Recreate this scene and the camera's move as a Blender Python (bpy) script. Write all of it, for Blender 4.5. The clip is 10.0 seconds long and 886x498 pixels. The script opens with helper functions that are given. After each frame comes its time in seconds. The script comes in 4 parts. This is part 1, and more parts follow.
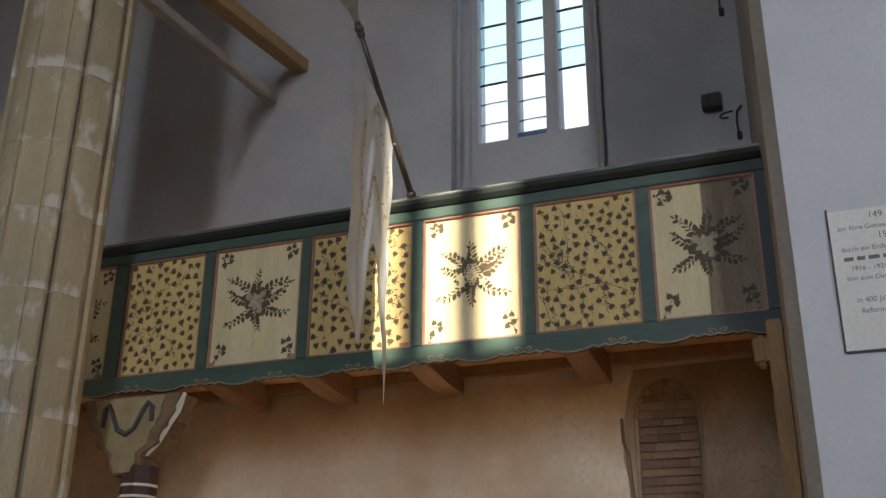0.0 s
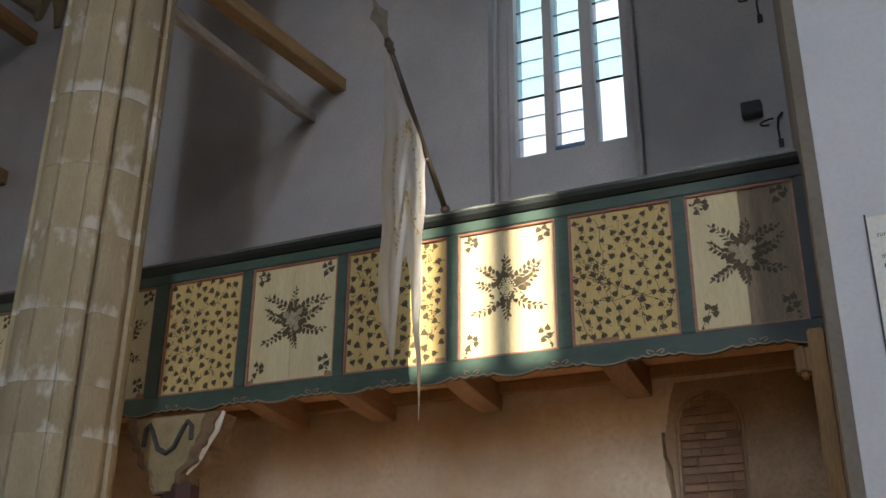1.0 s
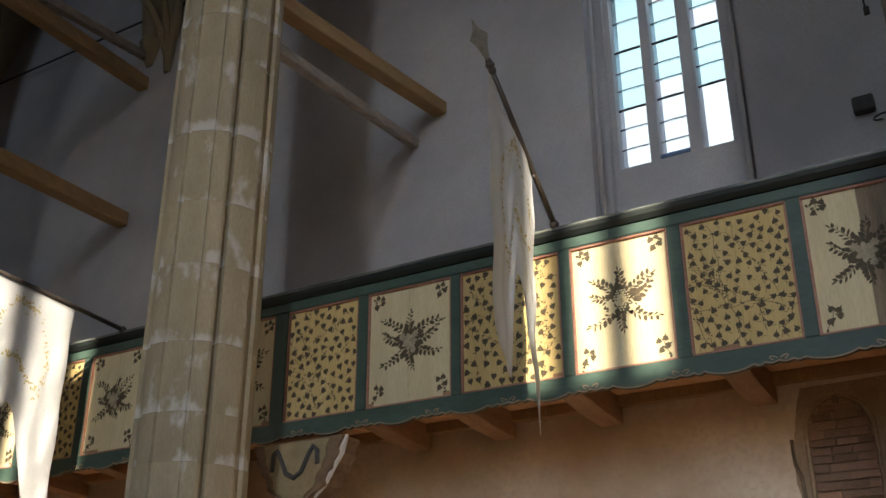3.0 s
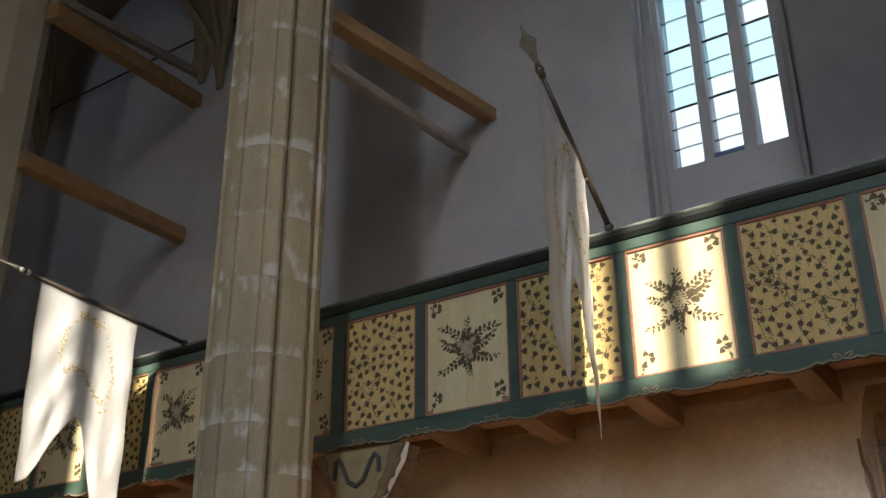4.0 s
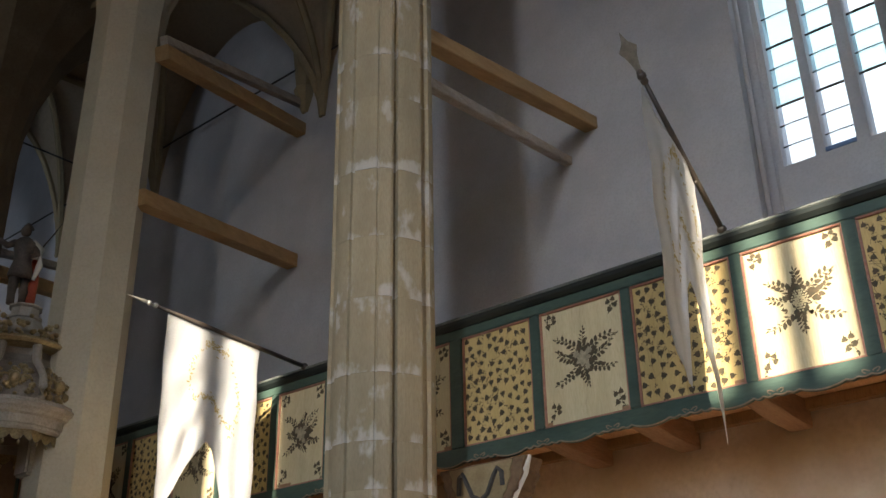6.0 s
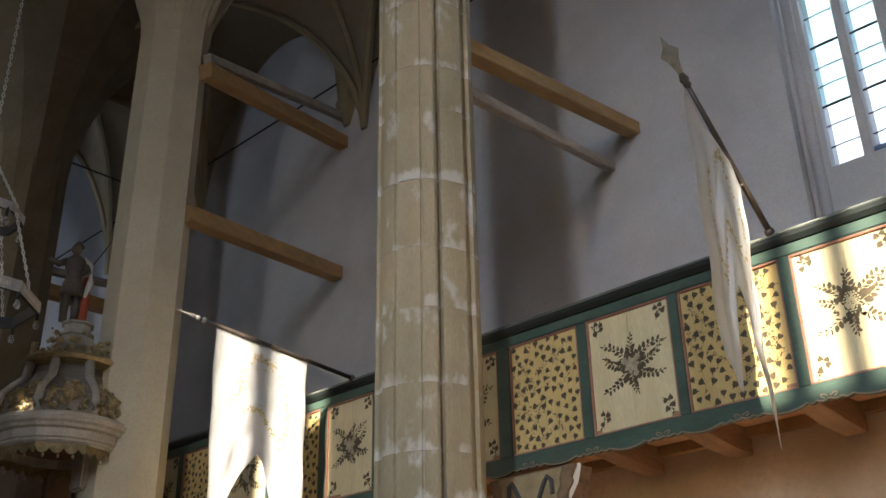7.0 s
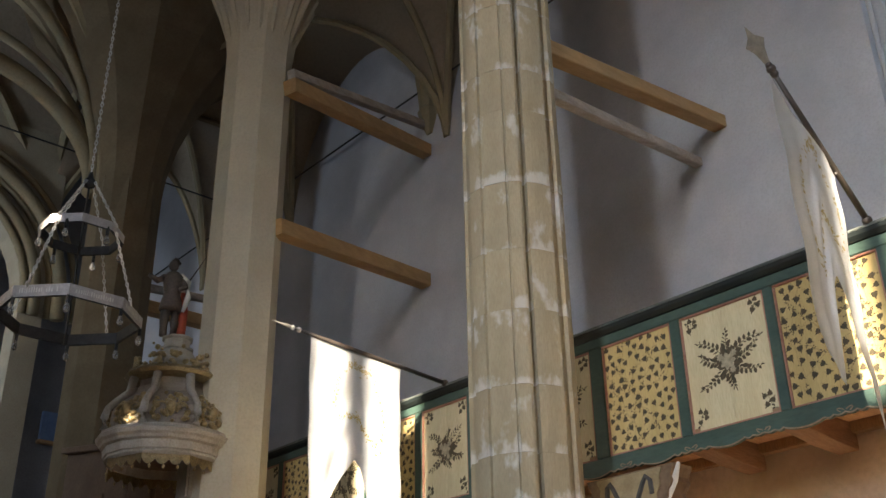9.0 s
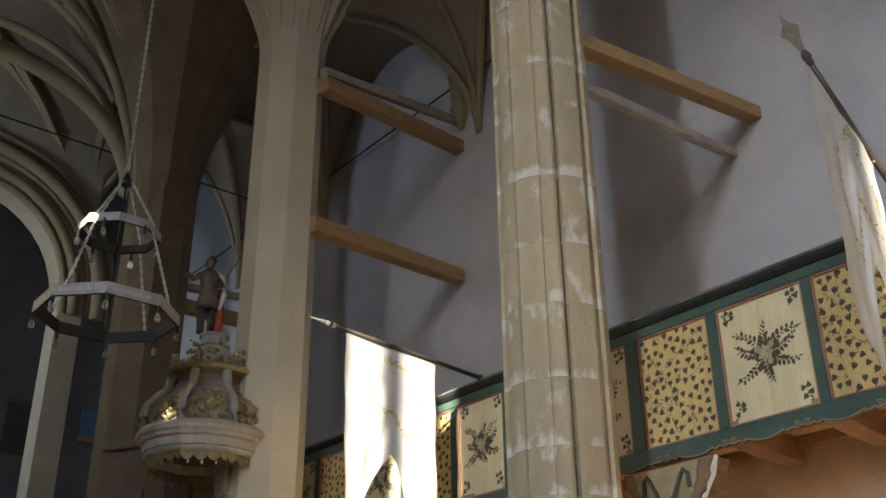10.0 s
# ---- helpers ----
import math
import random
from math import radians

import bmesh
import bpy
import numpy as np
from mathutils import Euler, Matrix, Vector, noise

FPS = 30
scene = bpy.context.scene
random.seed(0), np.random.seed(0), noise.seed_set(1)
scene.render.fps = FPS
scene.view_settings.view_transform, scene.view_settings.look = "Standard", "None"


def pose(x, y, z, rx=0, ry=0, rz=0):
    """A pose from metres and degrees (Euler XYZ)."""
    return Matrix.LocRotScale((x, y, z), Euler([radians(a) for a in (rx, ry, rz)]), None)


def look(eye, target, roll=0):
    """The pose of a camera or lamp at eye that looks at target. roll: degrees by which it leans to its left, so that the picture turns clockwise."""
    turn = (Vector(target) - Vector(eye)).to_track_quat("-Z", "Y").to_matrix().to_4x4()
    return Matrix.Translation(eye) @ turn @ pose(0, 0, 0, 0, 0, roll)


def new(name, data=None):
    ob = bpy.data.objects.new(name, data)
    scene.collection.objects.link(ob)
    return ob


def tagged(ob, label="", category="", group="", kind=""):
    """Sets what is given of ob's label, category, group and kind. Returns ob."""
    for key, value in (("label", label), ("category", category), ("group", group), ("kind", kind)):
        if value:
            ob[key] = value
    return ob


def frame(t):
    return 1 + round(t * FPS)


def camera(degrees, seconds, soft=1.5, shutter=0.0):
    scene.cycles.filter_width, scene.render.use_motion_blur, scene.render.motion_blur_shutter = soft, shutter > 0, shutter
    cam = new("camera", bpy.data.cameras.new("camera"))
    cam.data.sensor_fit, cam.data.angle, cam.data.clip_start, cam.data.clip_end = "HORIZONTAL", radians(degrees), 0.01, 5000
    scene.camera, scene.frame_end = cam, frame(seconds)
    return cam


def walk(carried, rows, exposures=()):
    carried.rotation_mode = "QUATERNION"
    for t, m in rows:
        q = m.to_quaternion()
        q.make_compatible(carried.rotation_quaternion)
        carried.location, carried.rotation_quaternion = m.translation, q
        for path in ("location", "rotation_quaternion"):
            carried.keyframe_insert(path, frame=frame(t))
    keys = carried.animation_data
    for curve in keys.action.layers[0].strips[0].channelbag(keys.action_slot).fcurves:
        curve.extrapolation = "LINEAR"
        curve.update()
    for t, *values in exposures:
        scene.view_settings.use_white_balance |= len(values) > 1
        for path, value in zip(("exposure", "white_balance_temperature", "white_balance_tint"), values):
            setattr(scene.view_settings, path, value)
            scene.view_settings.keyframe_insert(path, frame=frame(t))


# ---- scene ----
cam = camera(47.05, 10.0, soft=1.5)
# seconds, place in metres, pitch, roll, yaw
PATH = [
    (0, 0.000, -0.000, 1.650, 21.73, -0.43, 21.37),
    (0.5, 0.038, 0.050, 1.641, 22.33, -0.47, 22.75),
    (1, 0.074, 0.078, 1.641, 22.75, -0.53, 24.40),
    (1.5, 0.083, 0.076, 1.641, 23.07, -0.44, 26.12),
    (2, 0.071, 0.067, 1.643, 23.32, -0.22, 27.87),
    (2.5, 0.053, 0.040, 1.631, 23.57, -0.09, 29.38),
    (4, 0.047, -0.013, 1.612, 24.14, 0.36, 34.30),
    (4.5, 0.024, -0.028, 1.612, 24.33, 0.53, 35.94),
    (5, 0.027, -0.058, 1.611, 24.47, 0.69, 37.65),
    (5.5, 0.039, -0.086, 1.596, 24.72, 0.82, 39.34),
    (7, 0.035, -0.096, 1.584, 25.64, 0.98, 43.64),
    (7.5, 0.033, -0.112, 1.572, 25.89, 1.00, 44.94),
    (8, 0.033, -0.121, 1.563, 26.03, 1.01, 46.25),
    (8.5, 0.031, -0.124, 1.556, 26.11, 0.90, 47.57),
    (9, 0.034, -0.128, 1.551, 26.10, 0.85, 48.89),
    (9.5, 0.031, -0.132, 1.540, 26.06, 0.78, 50.01),
    (10, 0.028, -0.123, 1.523, 26.03, 0.55, 50.86),
]
walk(cam, [(t, pose(x, y, z, 90 + p, r, w)) for t, x, y, z, p, r, w in PATH],
     exposures=[(0, 1.87), (1, 1.85), (2.5, 1.78), (4, 1.68), (5, 1.75), (5.5, 1.92), (7, 2.36), (8, 2.55), (9, 2.66), (10, 2.66)])

# ---- light ----
SUN_WAY = Vector((-0.70, 1.0, -0.42)).normalized()
world = bpy.data.worlds.new("sky")
scene.world = world
world.use_nodes = True
wn = world.node_tree
sky = wn.nodes.new("ShaderNodeTexSky")
sky.sky_type, sky.sun_disc = "NISHITA", False
sky.sun_elevation = math.asin(-SUN_WAY.z)
sky.sun_rotation = math.atan2(-SUN_WAY.x, -SUN_WAY.y)
wn.links.new(sky.outputs[0], wn.nodes["Background"].inputs[0])
wn.nodes["Background"].inputs[1].default_value = 0.12

sun = new("sun", bpy.data.lights.new("sun", "SUN"))
sun.data.energy, sun.data.angle, sun.data.color = 5.0, radians(0.6), (1.0, 0.88, 0.70)
sun.matrix_world = Matrix.Translation((8, -12, 12)) @ SUN_WAY.to_track_quat("-Z", "Y").to_matrix().to_4x4()

SOUTH = -4.0                        # inner face of the south wall
# centre along the wall, width, sill, top, lamp power, the lamp's offset and width in the opening, its spread, and the
# slant sideways and down
SOUTH_WINDOWS = [(4.52, 1.10, 1.8, 9.1, 58, 0.0, 1.1, 105, 0.0, -1.4), (-0.33, 1.10, 3.2, 9.1, 29, -0.28, 0.5, 100, -2.2, -2.5), (-3.20, 0.70, 7.35, 8.50, 3, 0.0, 0.7, 160, 0.0, -1.4),
                 # these two unseen openings are added to brighten the vault and the chancel
                 (-12.4, 1.10, 6.4, 9.1, 36, 0.0, 1.1, 130, -3.6, 1.0), (-16.3, 1.10, 6.4, 9.1, 20, 0.0, 1.1, 170, 0.0, -1.4)]
for cx, w, sill, top, power, off, wide, spread, aside, down in SOUTH_WINDOWS:
    lamp = new("window_light", bpy.data.lights.new("window_light", "AREA"))
    low = max(sill, 5.0)
    lamp.data.shape, lamp.data.size, lamp.data.size_y = "RECTANGLE", wide, top - low
    lamp.data.energy, lamp.data.color = power, (0.66, 0.80, 1.0)
    lamp.matrix_world = look((cx + off, SOUTH - 0.1, (top + low) / 2), (cx + off + aside, SOUTH + 4, (top + low) / 2 + down))
    lamp.data.spread = radians(spread)          # spread and slant tuned to keep the upper aisle wall dim
lamp = new("window_light", bpy.data.lights.new("window_light", "AREA"))
lamp.data.shape, lamp.data.size, lamp.data.size_y = "RECTANGLE", 1.0, 3.2
lamp.data.energy, lamp.data.color = 3, (0.72, 0.84, 1.0)
lamp.matrix_world = look((-2.23, 7.72, 7.6), (-2.23, 4.0, 5.5))


# ---- materials ----
def nodes_of(name, rough=0.8, metal=0.0):
    m = bpy.data.materials.new(name)
    m.use_nodes = True
    nt = m.node_tree
    b = nt.nodes["Principled BSDF"]
    b.inputs["Roughness"].default_value, b.inputs["Metallic"].default_value = rough, metal
    return m, nt, b


def surface(name, a, b, c=None, scale=6.0, fine=60.0, rough=0.85, metal=0.0, bump=0.15, stretch=(1, 1, 1), vary=0.0, dist=0.01):
    """Two-scale mottled surface: a to b by large stains, c (darker specks) by fine grain; stretch runs the grain; vary by piece."""
    m, nt, p = nodes_of(name, rough, metal)
    N, L = nt.nodes.new, nt.links.new
    tc, mp = N("ShaderNodeTexCoord"), N("ShaderNodeMapping")
    mp.inputs["Scale"].default_value = stretch
    L(tc.outputs["Object"], mp.inputs[0])
    big, small = N("ShaderNodeTexNoise"), N("ShaderNodeTexNoise")
    big.inputs["Scale"].default_value, big.inputs["Detail"].default_value, big.inputs["Roughness"].default_value = scale, 5, 0.6
    small.inputs["Scale"].default_value, small.inputs["Detail"].default_value = fine, 4
    L(mp.outputs[0], big.inputs[0]), L(mp.outputs[0], small.inputs[0])
    r1 = N("ShaderNodeValToRGB")
    r1.color_ramp.elements[0].position, r1.color_ramp.elements[1].position = 0.32, 0.68
    r1.color_ramp.elements[0].color, r1.color_ramp.elements[1].color = (*a, 1), (*b, 1)
    L(big.outputs[0], r1.inputs[0])
    mix = N("ShaderNodeMixRGB")
    mix.blend_type = "MIX"
    r2 = N("ShaderNodeValToRGB")
    r2.color_ramp.elements[0].position, r2.color_ramp.elements[1].position = 0.42, 0.85
    r2.color_ramp.elements[1].color = (0.65, 0.65, 0.65, 1)
    L(small.outputs[0], r2.inputs[0]), L(r2.outputs[0], mix.inputs[0]), L(r1.outputs[0], mix.inputs[1])
    mix.inputs[2].default_value = (*(c or [v * 0.8 for v in a]), 1)
    last = mix.outputs[0]
    if vary:
        info, hs, mr = N("ShaderNodeObjectInfo"), N("ShaderNodeHueSaturation"), N("ShaderNodeMapRange")
        mr.inputs[3].default_value, mr.inputs[4].default_value = 1 - vary, 1 + vary
        L(info.outputs["Random"], mr.inputs[0]), L(mr.outputs[0], hs.inputs["Value"]), L(last, hs.inputs["Color"])
        last = hs.outputs[0]
    L(last, p.inputs["Base Color"])
    if bump:
        add, bp = N("ShaderNodeMath"), N("ShaderNodeBump")
        L(big.outputs[0], add.inputs[0]), L(small.outputs[0], add.inputs[1])
        bp.inputs["Strength"].default_value, bp.inputs["Distance"].default_value = bump, dist
        L(add.outputs[0], bp.inputs["Height"]), L(bp.outputs[0], p.inputs["Normal"])
    return m


PLASTER = surface("limewash_plaster", (0.42, 0.42, 0.44), (0.555, 0.555, 0.575), (0.38, 0.38, 0.395), 1.1, 45, 0.95, bump=0.25)
WHITE = surface("white_limewash", (0.52, 0.53, 0.565), (0.59, 0.60, 0.625), (0.48, 0.49, 0.515), 1.5, 40, 0.95, bump=0.2)
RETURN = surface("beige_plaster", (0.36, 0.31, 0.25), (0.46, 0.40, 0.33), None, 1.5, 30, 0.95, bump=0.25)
BROWN_WALL = surface("ochre_plaster", (0.46, 0.32, 0.19), (0.80, 0.66, 0.50), (0.50, 0.37, 0.25), 0.9, 30, 0.95, bump=0.12)
def mortared(name):
    """Sandstone blocks with white mortar smeared up from their bed joints, in patches."""
    m = surface(name, (0.325, 0.27, 0.17), (0.425, 0.36, 0.24), (0.28, 0.225, 0.145), 3.0, 60, 0.9, bump=0.3, stretch=(1.6, 1.6, 0.45), vary=0.08)
    nt = m.node_tree
    N, L = nt.nodes.new, nt.links.new
    p = nt.nodes["Principled BSDF"]
    base = p.inputs["Base Color"].links[0].from_socket
    tc, sx, info, add, no = N("ShaderNodeTexCoord"), N("ShaderNodeSeparateXYZ"), N("ShaderNodeObjectInfo"), N("ShaderNodeVectorMath"), N("ShaderNodeTexNoise")
    L(tc.outputs["Object"], sx.inputs[0])
    sc, mp = N("ShaderNodeVectorMath"), N("ShaderNodeMapping")
    sc.operation = "SCALE"
    sc.inputs[0].default_value = (37, 21, 53)
    mp.inputs["Scale"].default_value = (1, 1, 0.6)
    L(info.outputs["Random"], sc.inputs["Scale"])
    L(tc.outputs["Object"], mp.inputs[0])
    L(mp.outputs[0], add.inputs[0]), L(sc.outputs[0], add.inputs[1])
    L(add.outputs[0], no.inputs[0])
    no.inputs["Scale"].default_value, no.inputs["Detail"].default_value, no.inputs["Roughness"].default_value = 6.0, 4, 0.55
    rng = N("ShaderNodeMapRange")
    rng.inputs[1].default_value, rng.inputs[2].default_value, rng.inputs[3].default_value, rng.inputs[4].default_value = 0.0, 0.10, 0.15, 0.0
    L(sx.outputs[2], rng.inputs[0])
    tot, ramp, mix = N("ShaderNodeMath"), N("ShaderNodeValToRGB"), N("ShaderNodeMixRGB")
    L(no.outputs[0], tot.inputs[0]), L(rng.outputs[0], tot.inputs[1])
    ramp.color_ramp.elements[0].position, ramp.color_ramp.elements[1].position = 0.60, 0.72
    ramp.color_ramp.elements[1].color = (0.8, 0.8, 0.8, 1)
    L(tot.outputs[0], ramp.inputs[0]), L(ramp.outputs[0], mix.inputs[0]), L(base, mix.inputs[1])
    mix.inputs[2].default_value = (0.62, 0.60, 0.55, 1)
    L(mix.outputs[0], p.inputs["Base Color"])
    return m


STONE_BLOCKS = mortared("mortared_sandstone")
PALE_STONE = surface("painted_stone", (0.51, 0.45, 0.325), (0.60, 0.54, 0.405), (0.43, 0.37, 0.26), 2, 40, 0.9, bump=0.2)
# the painted stone again, with the far end's dimness in its colour
CHANCEL = surface("dim_arch_stone", (0.36, 0.31, 0.22), (0.44, 0.385, 0.28), (0.28, 0.24, 0.165), 2, 40, 0.9, bump=0.2)
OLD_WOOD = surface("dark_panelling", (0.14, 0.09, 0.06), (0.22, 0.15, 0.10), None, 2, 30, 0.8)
# the third pillar's dimness is put into this colour; its twin is pale
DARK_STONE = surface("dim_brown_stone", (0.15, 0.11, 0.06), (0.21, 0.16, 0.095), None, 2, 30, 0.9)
RIB = surface("rib_stone", (0.25, 0.20, 0.115), (0.34, 0.28, 0.17), None, 2, 30, 0.9)
VAULT = surface("vault_plaster", (0.47, 0.39, 0.275), (0.57, 0.48, 0.35), None, 0.8, 20, 0.95)
TEAL = surface("teal_paint", (0.036, 0.068, 0.053), (0.060, 0.100, 0.078), (0.030, 0.052, 0.042), 5, 60, 0.55, bump=0.12, stretch=(0.3, 1, 1))
CAP = surface("dark_green_paint", (0.007, 0.011, 0.010), (0.014, 0.021, 0.019), None, 5, 60, 0.6, bump=0.1, stretch=(0.3, 1, 1))
# cream paint darkened to hold the pier's shade on the last board
SHADED_CREAM = surface("shaded_cream_paint", (0.17, 0.13, 0.085), (0.28, 0.22, 0.145), (0.12, 0.09, 0.06), 3, 40, 0.7, bump=0.12, stretch=(3, 1, 0.5))
SHADED_OLD_PLASTER = surface("old_shaded_plaster", (0.27, 0.185, 0.108), (0.47, 0.34, 0.22), (0.20, 0.137, 0.083), 2.2, 40, 0.95, bump=0.35)
def end_shade(m, lit_to, black_from):
    """Paints the pier's shade into the colour, raggedly along the object's x, to black."""
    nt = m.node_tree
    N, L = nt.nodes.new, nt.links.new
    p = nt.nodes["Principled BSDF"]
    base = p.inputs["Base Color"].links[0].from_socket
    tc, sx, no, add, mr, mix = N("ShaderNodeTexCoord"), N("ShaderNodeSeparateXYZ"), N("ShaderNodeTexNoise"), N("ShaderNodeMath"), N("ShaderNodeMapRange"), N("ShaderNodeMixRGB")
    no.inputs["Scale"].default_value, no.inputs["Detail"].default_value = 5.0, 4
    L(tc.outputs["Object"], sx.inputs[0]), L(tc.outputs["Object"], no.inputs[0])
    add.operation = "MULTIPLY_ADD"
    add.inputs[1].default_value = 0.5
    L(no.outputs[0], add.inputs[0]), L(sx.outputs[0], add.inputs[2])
    mr.inputs[1].default_value, mr.inputs[2].default_value, mr.inputs[4].default_value = lit_to + 0.25, black_from + 0.25, 0.93
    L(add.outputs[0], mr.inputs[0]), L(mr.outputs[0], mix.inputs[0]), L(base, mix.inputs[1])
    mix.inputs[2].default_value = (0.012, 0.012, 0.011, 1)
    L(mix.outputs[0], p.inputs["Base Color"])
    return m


# the pier's shade is painted into the teal at the gallery's right end
TEAL = end_shade(TEAL, 3.70, 4.22)
# plaster darkened so that the far end's shade is in its grey
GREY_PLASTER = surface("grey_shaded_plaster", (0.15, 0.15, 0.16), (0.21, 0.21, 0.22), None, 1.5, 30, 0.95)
LIP = surface("sunlit_cap_edge", (0.06, 0.07, 0.065), (0.26, 0.275, 0.25), None, 4, 50, 0.4, stretch=(0.6, 1, 1))
RED = surface("faded_red_paint", (0.29, 0.115, 0.075), (0.38, 0.19, 0.13), (0.46, 0.34, 0.26), 12, 80, 0.6)
CREAM = surface("cream_panel_paint", (0.55, 0.47, 0.28), (0.64, 0.56, 0.36), (0.44, 0.36, 0.20), 3, 40, 0.7, bump=0.12, stretch=(3, 1, 0.5))
YELLOW = surface("yellow_panel_paint", (0.53, 0.39, 0.15), (0.63, 0.485, 0.215), (0.42, 0.29, 0.11), 3, 40, 0.7, bump=0.12, stretch=(3, 1, 0.5))
LEAF = surface("painted_leaf", (0.050, 0.048, 0.024), (0.105, 0.070, 0.036), (0.05, 0.03, 0.016), 30, 120, 0.7, bump=0)
FAINT_STEM = surface("faint_painted_stem", (0.36, 0.25, 0.10), (0.46, 0.33, 0.14), None, 30, 120, 0.7, bump=0)
GRAPE = surface("painted_grape", (0.50, 0.44, 0.26), (0.64, 0.57, 0.36), None, 30, 90, 0.7, bump=0)
STEM = surface("painted_stem", (0.10, 0.075, 0.035), (0.16, 0.12, 0.06), None, 30, 120, 0.7, bump=0)
ROSE = surface("painted_rose", (0.24, 0.21, 0.14), (0.46, 0.39, 0.27), (0.12, 0.11, 0.07), 25, 90, 0.7, bump=0)
SCROLL = surface("painted_scroll", (0.21, 0.145, 0.095), (0.34, 0.25, 0.17), None, 20, 90, 0.7, bump=0)
WOOD = surface("old_joist_wood", (0.27, 0.15, 0.08), (0.37, 0.225, 0.125), (0.17, 0.09, 0.045), 3, 30, 0.8, bump=0.3, stretch=(4, 0.5, 4))
PLANK = surface("plank_wood", (0.58, 0.33, 0.16), (0.70, 0.45, 0.25), (0.40, 0.21, 0.10), 3, 30, 0.8, bump=0.25, stretch=(4, 0.5, 4), vary=0.2)
POST_WOOD = surface("post_wood", (0.30, 0.175, 0.08), (0.42, 0.26, 0.125), (0.14, 0.08, 0.035), 3, 30, 0.8, bump=0.25, stretch=(5, 5, 0.5))
BEAM = surface("new_beam_wood", (0.36, 0.22, 0.09), (0.48, 0.31, 0.14), (0.28, 0.155, 0.06), 3, 30, 0.75, bump=0.2, stretch=(6, 0.6, 6))
GREY_BEAM = surface("weathered_beam_wood", (0.34, 0.29, 0.24), (0.52, 0.46, 0.40), (0.2, 0.16, 0.12), 3, 30, 0.85, bump=0.4, stretch=(6, 0.6, 6))
BRICK = surface("old_brick", (0.23, 0.135, 0.085), (0.38, 0.235, 0.15), (0.16, 0.095, 0.06), 8, 60, 0.95, bump=0.5, vary=0.3)
CLOTH = surface("white_flag_silk", (0.83, 0.84, 0.86), (0.89, 0.90, 0.92), (0.74, 0.745, 0.755), 9, 90, 0.6, bump=0.25)
CLOTH.node_tree.nodes["Principled BSDF"].inputs["Roughness"].default_value = 0.7
_nt = CLOTH.node_tree
_tl, _mx = _nt.nodes.new("ShaderNodeBsdfTranslucent"), _nt.nodes.new("ShaderNodeMixShader")
_tl.inputs[0].default_value, _mx.inputs[0].default_value = (0.84, 0.84, 0.84, 1), 0.12
_nt.links.new(_nt.nodes["Principled BSDF"].outputs[0], _mx.inputs[1]), _nt.links.new(_tl.outputs[0], _mx.inputs[2])
_nt.links.new(_mx.outputs[0], _nt.nodes["Material Output"].inputs[0])
GOLD_THREAD = surface("gold_thread", (0.50, 0.40, 0.16), (0.68, 0.56, 0.28), None, 40, 150, 0.55, metal=0.15, bump=0.4)
POLE = surface("dark_pole_wood", (0.035, 0.028, 0.024), (0.07, 0.055, 0.045), None, 8, 60, 0.35, stretch=(1, 1, 1))
SILVER = surface("dull_silver_paint", (0.18, 0.172, 0.15), (0.29, 0.28, 0.245), (0.1, 0.09, 0.08), 20, 80, 0.4, metal=0.2, bump=0.1)
# the pale base colour paints in the sun's glints on the chains
CHAIN = surface("bright_chain", (0.55, 0.53, 0.48), (0.72, 0.70, 0.65), None, 20, 80, 0.35, metal=0.25, bump=0.1)
IRON = surface("dark_iron", (0.035, 0.033, 0.032), (0.06, 0.056, 0.052), None, 20, 80, 0.5, metal=0.6, bump=0.1)
BRONZE = surface("brushed_iron", (0.40, 0.37, 0.35), (0.60, 0.56, 0.54), None, 9, 60, 0.42, metal=0.55, bump=0.25)
GILT = surface("old_gilding", (0.30, 0.225, 0.115), (0.48, 0.375, 0.205), (0.12, 0.09, 0.05), 16, 70, 0.4, metal=0.6, bump=0.5)
PULPIT = surface("pulpit_paint", (0.33, 0.295, 0.245), (0.46, 0.42, 0.36), (0.20, 0.17, 0.13), 7, 60, 0.6, bump=0.2)
DARK_PAINT = surface("dark_grey_paint", (0.05, 0.048, 0.045), (0.085, 0.08, 0.075), None, 6, 60, 0.7)
BODY_PAINT = surface("canopy_grey_brown_paint", (0.22, 0.19, 0.155), (0.32, 0.28, 0.23), (0.14, 0.11, 0.09), 7, 60, 0.7)
CAPITAL_PAINT = surface("capital_paint", (0.25, 0.195, 0.10), (0.36, 0.285, 0.16), (0.22, 0.16, 0.09), 8, 60, 0.75, bump=0.3)
EDGE_PAINT = surface("capital_edge_paint", (0.15, 0.095, 0.055), (0.25, 0.17, 0.10), None, 20, 80, 0.8, bump=0.4)
MAROON = surface("maroon_paint", (0.045, 0.018, 0.015), (0.075, 0.03, 0.025), None, 8, 60, 0.6)
PALE_PAINT = surface("pale_paint", (0.62, 0.60, 0.55), (0.72, 0.70, 0.65), None, 12, 80, 0.8, bump=0.3)
FLOOR = surface("brick_floor", (0.44, 0.29, 0.175), (0.53, 0.36, 0.225), None, 2, 30, 0.6)
BLUE = surface("blue_paint", (0.10, 0.16, 0.30), (0.14, 0.22, 0.38), None, 5, 50, 0.6)
STATUE = surface("painted_statue", (0.06, 0.045, 0.034), (0.15, 0.11, 0.085), (0.035, 0.028, 0.02), 6, 50, 0.6)
RED_CLOAK = surface("red_paint", (0.38, 0.06, 0.03), (0.5, 0.1, 0.05), None, 8, 60, 0.6)
PLAQUE = surface("plaque_plaster", (0.68, 0.67, 0.63), (0.74, 0.73, 0.69), None, 3, 50, 0.9, bump=0.1)
